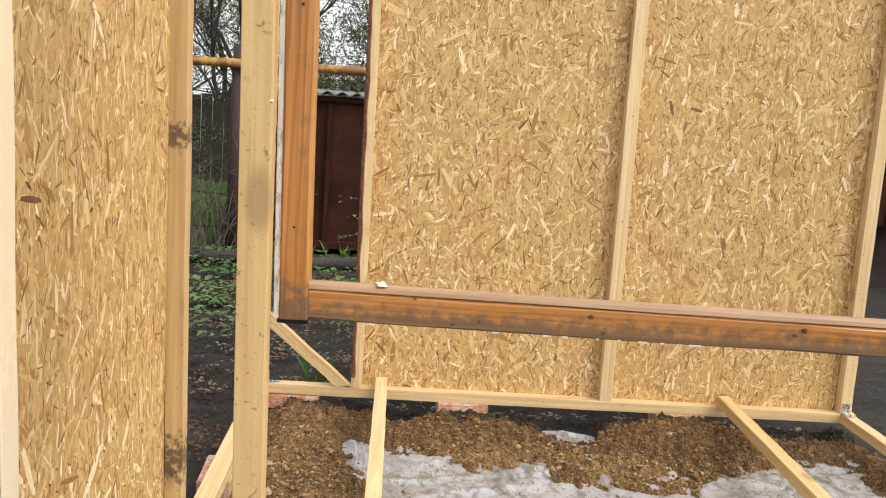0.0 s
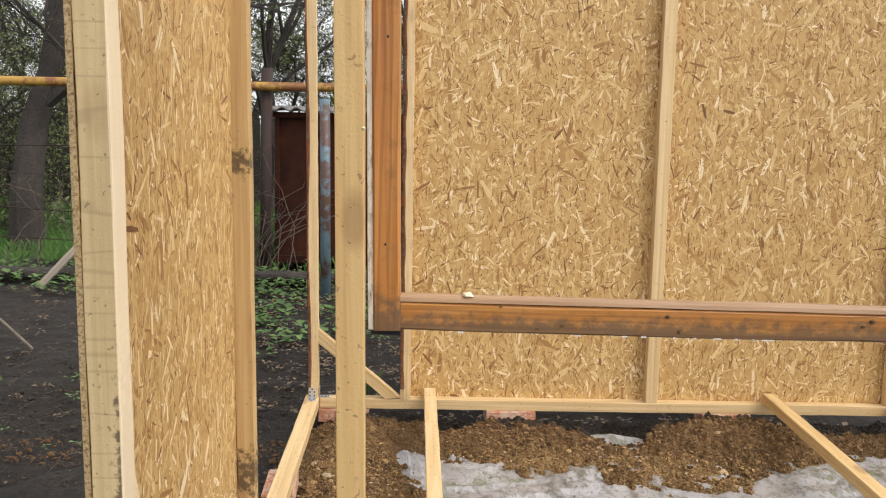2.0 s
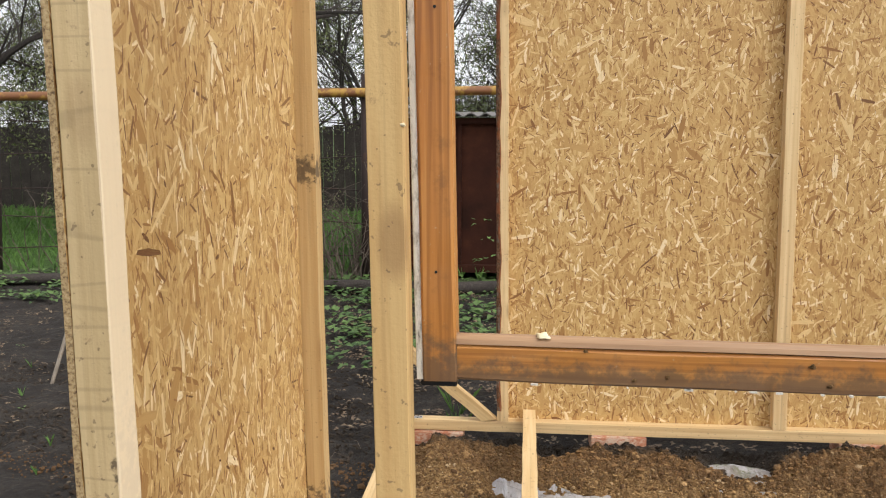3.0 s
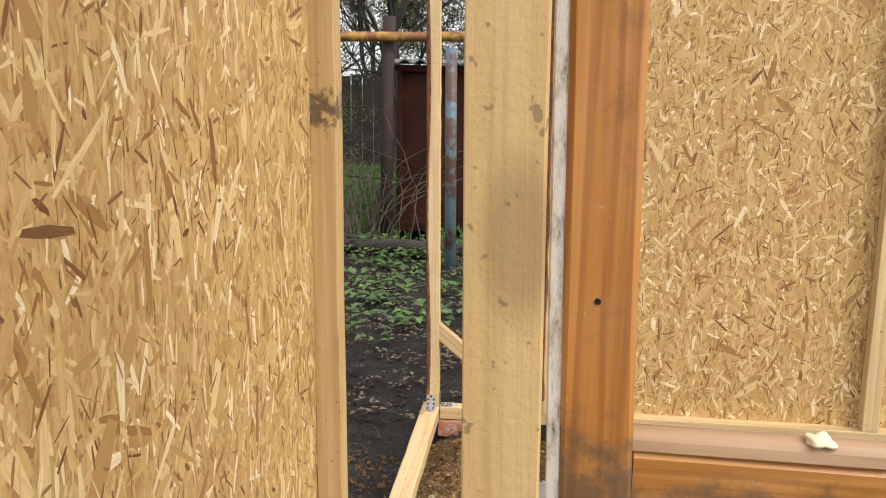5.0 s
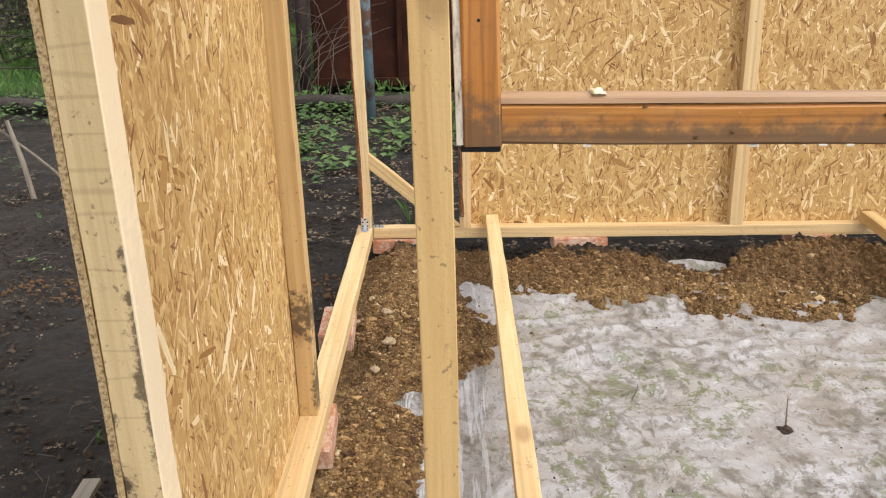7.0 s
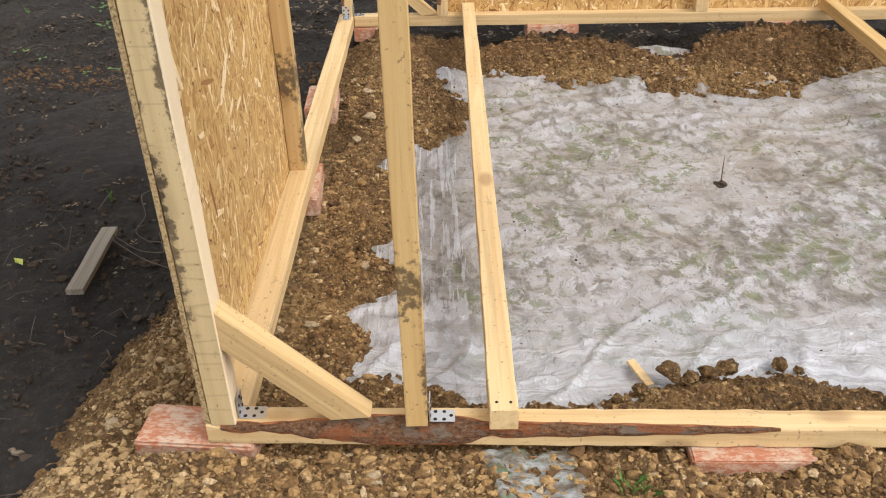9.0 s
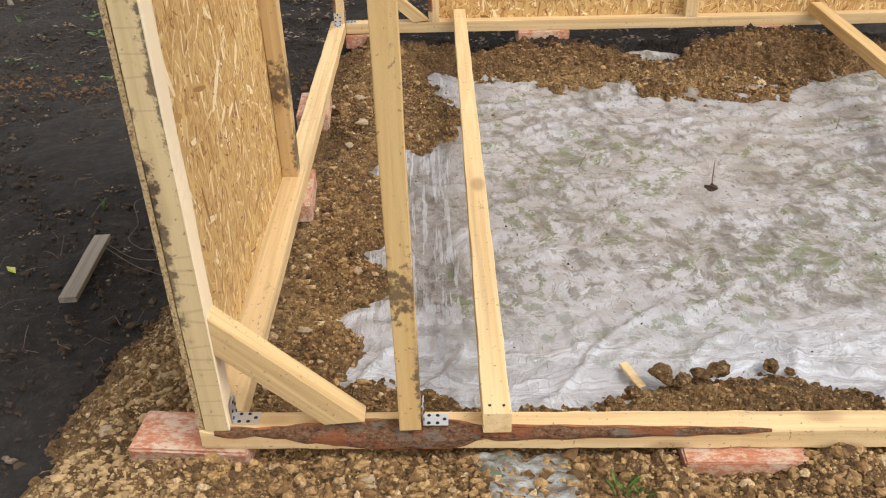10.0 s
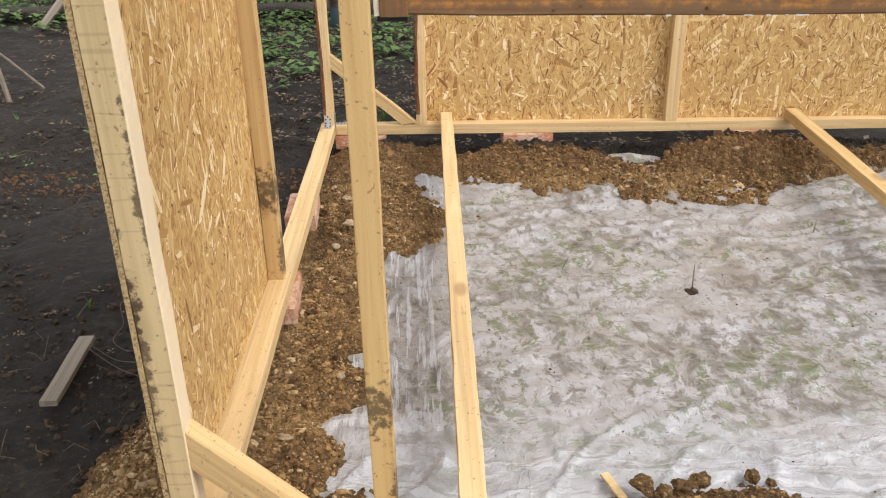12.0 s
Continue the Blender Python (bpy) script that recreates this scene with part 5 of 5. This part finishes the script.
steel_post(-0.80, 8.72, 2.06, 0.058, dark_steel, "dark rusty steel fence post", 0.02)
steel_post(-4.93, 8.9, 2.02, 0.075, dark_steel, "dark rusty steel fence post", 0.12)
steel_post(-0.05, 7.43, 1.74, 0.045, blue_paint, "faded blue painted steel pole streaked with rust", -0.025)
pipe = link_mesh("gas_pipe", tube(bmesh.new(), [(-14, 8.62, 1.75), (-4.8, 8.66, 1.84), (-0.6, 8.64, 1.875), (3, 8.64, 1.93), (9, 8.64, 2.0)], [0.046] * 5, 14), pipe_paint, smooth=True)
tagged(pipe, "yellow painted gas pipe with rust, on the fence posts", "pipe")

# wire mesh between the posts
bm = bmesh.new()
for k in range(5):
    zz = 0.25 + 0.33 * k
    tube(bm, [(-14 + 0.7 * i, 8.8 + 0.03 * rnd.uniform(-1, 1), zz + rnd.uniform(-0.04, 0.04)) for i in range(20)], [0.006] * 20, 4)
tagged(link_mesh("wire_fence", bm, dark_steel), "sagging rusty wires strung between the fence posts", "fence")

# rusty steel container behind
cont = new("steel_container")
cont.matrix_basis = pose(-0.72, 8.85, 0.0)
tagged(cont, "dark rusty brown steel container behind the garden", "container")
CW = 4.6
part("wall", box_bm(0.0, CW, 0.04, 2.2, 0.10, 1.60), rust, cont)
for k in range(6):
    x = 0.0 + k * 0.83
    part("rib", box_bm(x, x + 0.045, -0.01, 0.038, 0.14, 1.57, 0.006), rust, cont)
part("bottom_beam", box_bm(-0.02, CW, -0.03, 0.036, 0.06, 0.138, 0.006), rust, cont)
part("top_beam", box_bm(-0.02, CW, -0.03, 0.036, 1.572, 1.63, 0.006), rust, cont)
grey_roof = painted_material("grey_slate_roofing", (0.20, 0.19, 0.18), (0.11, 0.10, 0.09), 0.55, 0.9)
bm = bmesh.new()
sheet = [[bm.verts.new((-0.1 + 0.02 * i, y, 1.665 + 0.018 * math.sin(i * 0.85) + (0.05 if y > 1 else 0))) for i in range(236)] for y in (-0.12, 2.3)]
low = [[bm.verts.new((v.co.x, v.co.y, v.co.z - 0.012)) for v in row] for row in sheet]
for i in range(235):
    bm.faces.new((sheet[0][i], sheet[0][i + 1], sheet[1][i + 1], sheet[1][i]))
    bm.faces.new((low[0][i], low[1][i], low[1][i + 1], low[0][i + 1]))
    bm.faces.new((sheet[0][i], low[0][i], low[0][i + 1], sheet[0][i + 1]))
part("roof_sheet", bm, grey_roof, cont, "wavy grey roofing sheet")

shed = new("raised_steel_shed")
shed.matrix_basis = pose(4.6, 8.6, 0.0)
tagged(shed, "rusty red-brown steel shed raised over a dark gap", "shed")
part("wall", box_bm(-0.6, 6.0, 0.0, 2.0, 0.72, 3.4), rust, shed)
# dark box fills the gap, standing in for the shade under the wall
part("plinth", box_bm(-0.5, 6.0, 0.5, 1.9, -0.05, 0.715), dark_steel, shed)
for k in range(4):
    part("rib", box_bm(k * 1.4, k * 1.4 + 0.05, -0.03, -0.002, 0.74, 3.38, 0.006), rust, shed)
part("rail", box_bm(0.0, 6.0, -0.04, -0.032, 1.3, 1.36), rust, shed)

# old paling wall far left
pal = new("board_fence")
pal.matrix_basis = pose(-16, 15.5, 0.0)
tagged(pal, "dark weathered board fence far behind the trees", "fence")
for k in range(90):
    part("board", box_bm(k * 0.2, k * 0.2 + 0.185, rnd.uniform(0, 0.02), 0.03 + rnd.uniform(0, 0.01), 0.0, 1.55 + rnd.uniform(-0.06, 0.06)), tree_bark, pal)


# ---------- plants ----------
def leaf_stuff(name, places, size, mat, rnd, label, category="plants"):
    """Low plants: rosettes of folded leaves, each on its own short stalk."""
    verts, faces = [], []
    for x, y, zz in places:
        n = rnd.randint(4, 8)
        s0 = size * rnd.uniform(0.6, 1.3)
        for k in range(n):
            a = rnd.uniform(0, 6.283)
            s = s0 * rnd.uniform(0.6, 1.2)
            rise, dist = rnd.uniform(0.2, 1.0) * s0 * 0.9, s0 * rnd.uniform(0.2, 1.1)
            c, d = math.cos(a), math.sin(a)
            bx, by, bz = x + c * dist, y + d * dist, zz + rise
            w, t = s * 0.38, rnd.uniform(-0.25, 0.35)
            i = len(verts)
            tip = (bx + c * s, by + d * s, bz + t * s)
            ml = (bx + c * s * 0.45 - d * w, by + d * s * 0.45 + c * w, bz + 0.18 * s)
            mr = (bx + c * s * 0.45 + d * w, by + d * s * 0.45 - c * w, bz + 0.18 * s)
            mid = (bx + c * s * 0.45, by + d * s * 0.45, bz + 0.08 * s)
            verts += [(bx, by, bz), ml, tip, mr, mid]
            faces += [(i, i + 4, i + 1), (i + 1, i + 4, i + 2), (i + 2, i + 4, i + 3), (i + 3, i + 4, i)]
    return tagged(raw_mesh(name, verts, faces, mat), label, category, kind="stuff")


def blades(name, places, height, mat, rnd, label):
    verts, faces = [], []
    for x, y, zz in places:
        for k in range(rnd.randint(5, 10)):
            a, h = rnd.uniform(0, 6.283), height * rnd.uniform(0.4, 1.2)
            c, d, lean = math.cos(a), math.sin(a), rnd.uniform(0.1, 0.7) * h
            w = 0.004
            i = len(verts)
            verts += [(x - d * w, y + c * w, zz), (x + d * w, y - c * w, zz), (x + c * lean * 0.5, y + d * lean * 0.5, zz + h * 0.7), (x + c * lean, y + d * lean, zz + h)]
            faces += [(i, i + 1, i + 2), (i, i + 2, i + 3)]
    return tagged(raw_mesh(name, verts, faces, mat), label, "grass", kind="stuff")


rnd = random.Random(33)
weeds = []
for _ in range(1700):
    x, y = rnd.uniform(-6.5, 3.0), rnd.uniform(5.0, 8.6)
    dense = noise.noise((x * 0.9, y * 0.9, 2.0)) + 0.45 * (y - 6.4)
    if x < -1.4:
        dense -= 0.65 if y < 7.3 else 0.1
    else:
        dense += 0.35
    if dense > 0.0:
        weeds.append((x, y, 0.0))
leaf_stuff("weed_patch", weeds, 0.075, leaf_green, rnd, "fresh green weeds covering the soil behind the frame")
few = [(rnd.uniform(-4.5, -0.35), rnd.uniform(1.3, 6.5), 0.0) for _ in range(85)]
leaf_stuff("weed_seedlings", few, 0.027, leaf_green, rnd, "scattered small weeds on the dark garden bed")
blades("grass_tufts", [(rnd.uniform(-9, 2), rnd.uniform(8.7, 15), 0.0) for _ in range(5200)] + [(rnd.uniform(0.25, 0.5), rnd.uniform(4.25, 5.0), 0.0) for _ in range(6)], 0.13, grass_green, rnd, "green spring grass behind the fence")
blades("grass_sprig", [(0.98 + 0.005 * k, 1.15 + 0.004 * (k * 7 % 9), 0.105) for k in range(10)], 0.06, grass_green, rnd, "small green grass sprig in the clay")
dead = [(rnd.uniform(-0.8, 3), rnd.uniform(4.2, 8.4), 0.0) for _ in range(1200)] + [(rnd.uniform(-3.5, -0.8), rnd.uniform(4.2, 8.4), -0.01) for _ in range(160)]
leaf_stuff("leaf_litter", dead, 0.028, litter_mat, rnd, "dead brown leaves and stalks scattered over the soil", "leaf litter")
blades("seedling_tufts", [(rnd.uniform(-2.6, -0.5), rnd.uniform(2.4, 5.5), -0.01) for _ in range(22)], 0.055, grass_green, rnd, "thin grass seedlings in the dark garden bed")
chaff = [(rnd.uniform(-3.2, -0.25), rnd.uniform(1.2, 6.0), -0.014) for _ in range(260)]
leaf_stuff("dry_chaff", chaff, 0.011, litter_mat, rnd, "small dry leaf scraps scattered over the garden bed", "leaf litter")
crumbs = []
for _ in range(24000):
    x, y = rnd.uniform(-3.2, 0.2), rnd.uniform(1.0, 5.5)
    crumbs.append((x, y, -0.012 + 0.035 * 0.3 * noise.noise((x * 1.1, y * 1.1, 3.0)), min(0.014, 0.0026 * math.exp(abs(rnd.gauss(0, 0.75))))))
scatter_lumps("soil_crumbs", crumbs, dark_clod, rnd, "dark crumbs of garden soil")


def grow_tree(name, x, y, height, seed, label, trunk_r, leaves=1, spread=0.55, levels=5, first=0.25):
    r = random.Random(seed)
    limbs = bmesh.new()
    tips = []

    def limb(p, d, length, radius, level):
        pts, rad = [p], [radius]
        n = 5 if level < 2 else 3
        q = Vector(p)
        d = Vector(d)
        for i in range(n):
            d = (d + Vector((r.gauss(0, 0.16), r.gauss(0, 0.16), r.gauss(0.03, 0.12)))).normalized()
            q = q + d * (length / n)
            pts.append(tuple(q))
            rad.append(radius * (1 - 0.55 * (i + 1) / n))
        tube(limbs, pts, rad, 8 if level == 0 else (5 if level < 3 else 3), cap=False)
        if level >= levels - 1:
            tips.extend(pts[1:])
            return
        count = r.randint(4, 5) if level < 3 else r.randint(4, 5)
        for k in range(count):
            f = first + (1 - first) * (k + r.random()) / count if level == 0 else (0.25 + 0.75 * (k + r.random()) / count)
            i = min(int(f * n), n - 1)
            base = Vector(pts[i]).lerp(Vector(pts[i + 1]), f * n - i)
            side = Vector((r.gauss(0, 1), r.gauss(0, 1), r.gauss(0.25, 0.5))).normalized()
            limb(tuple(base), (d * (1 - spread) + side * spread).normalized(), length * r.uniform(0.5, 0.75), max(rad[i] * r.uniform(0.4, 0.6), 0.004), level + 1)

    limb((0, 0, -0.1), (0, 0, 1), height * 0.5, trunk_r, 0)
    tree = new(name)
    tree.matrix_basis = pose(x, y, 0)
    tagged(tree, label, "tree", "trees behind the fence")
    part("trunk", limbs, tree_bark, tree)
    verts, faces = [], []
    for p in tips:
        for _ in range(leaves):
            c = Vector(p) + Vector((r.gauss(0, 0.07), r.gauss(0, 0.07), r.gauss(0, 0.07)))
            a, b = Vector((r.gauss(0, 1), r.gauss(0, 1), r.gauss(0, 1))).normalized() * 0.026, Vector((r.gauss(0, 1), r.gauss(0, 1), r.gauss(0, 1))).normalized() * 0.015
            i = len(verts)
            verts += [tuple(c - a), tuple(c + b), tuple(c + a), tuple(c - b)]
            faces.append((i, i + 1, i + 2, i + 3))
    if verts:
        crown = raw_mesh("crown", verts, faces, leaf_young)
        crown.parent = tree
        tagged(crown, "thin young spring leaves among bare twigs")
    return tree


grow_tree("old_tree", -3.75, 9.9, 7.5, 4, "gnarled dark old tree with dense bare twigs", 0.20, 1, 0.62, 6, 0.35)
grow_tree("old_tree", -7.2, 11.5, 7.0, 9, "dark leafless fruit tree with tangled branches", 0.16, 1, 0.6, 6, 0.3)
slim = grow_tree("young_tree", -1.6, 13.5, 8.0, 14, "slender tree just coming into leaf", 0.10, 2, 0.45, 6)
other = grow_tree("young_tree", 0.6, 16.0, 9.0, 23, "slender grey tree with sparse young leaves", 0.11, 1, 0.42, 6)
for k, (x, y, turn) in enumerate([(-3.0, 17, 40), (-5.2, 15, 200), (2.2, 19, 90), (-8, 19, 300), (-11, 16, 20), (-3.8, 23, 250), (4.0, 24, 10), (1.0, 26, 120), (-7, 26, 60), (-12, 24, 180), (-16, 20, 270), (-14, 13, 120), (6.5, 18, 200)]):
    copy_thing(slim if k % 2 else other, pose(x, y, 0.1, 0, 0, turn))

# bramble and dry stalks by the fence
bm = bmesh.new()
rnd = random.Random(52)
for _ in range(130):
    x, y = rnd.choice([rnd.gauss(-0.9, 0.25), rnd.uniform(-6, -1)]), rnd.uniform(8.2, 9.2)
    p, d, pts = Vector((x, y, 0)), Vector((rnd.gauss(0, 0.3), rnd.gauss(0, 0.2), 1)), []
    for i in range(7):
        pts.append(tuple(p))
        p = p + d.normalized() * rnd.uniform(0.12, 0.28)
        d += Vector((rnd.gauss(0, 0.3), rnd.gauss(0, 0.3), -0.16))
    tube(bm, pts, [0.006 - 0.0006 * i for i in range(7)], 4, cap=False)
tagged(link_mesh("dry_brambles", bm, twig_mat), "tangled dry bramble stems along the fence", "bramble", kind="stuff")
shoots = [(0.42, 8.3, 0.25), (0.45, 8.32, 0.45), (0.40, 8.3, 0.6), (0.95, 8.2, 0.3), (0.98, 8.2, 0.38), (0.5, 8.35, 0.1), (-0.3, 8.3, 0.1)]
leaf_stuff("nettle_shoots", shoots, 0.07, leaf_green, rnd, "young nettle shoots before the container")

# bare thicket behind the fence
thicket = grow_tree("bare_shrub", -5.0, 10.6, 3.4, 31, "dense bare dark shrub behind the fence", 0.045, 1, 0.62, 6, 0.05)
for x, y, turn, k in [(-6.6, 10.6, 160, 0.9), (-8.4, 11.0, 310, 1.1), (-3.4, 13.4, 20, 0.8), (-5.4, 13.2, 270, 1.0), (-9.6, 12.5, 200, 1.1), (-12, 19, 10, 1.5), (-9, 20, 80, 1.6), (-6.5, 19.5, 150, 1.5), (-4.5, 21, 220, 1.8), (-2.5, 20.8, 290, 1.7), (-0.6, 21.5, 20, 1.8), (1.2, 20.6, 100, 1.6), (3.0, 22, 180, 1.7)]:
    copy_thing(thicket, pose(x, y, 0.0, 0, 0, turn)).scale = (k, k, k)
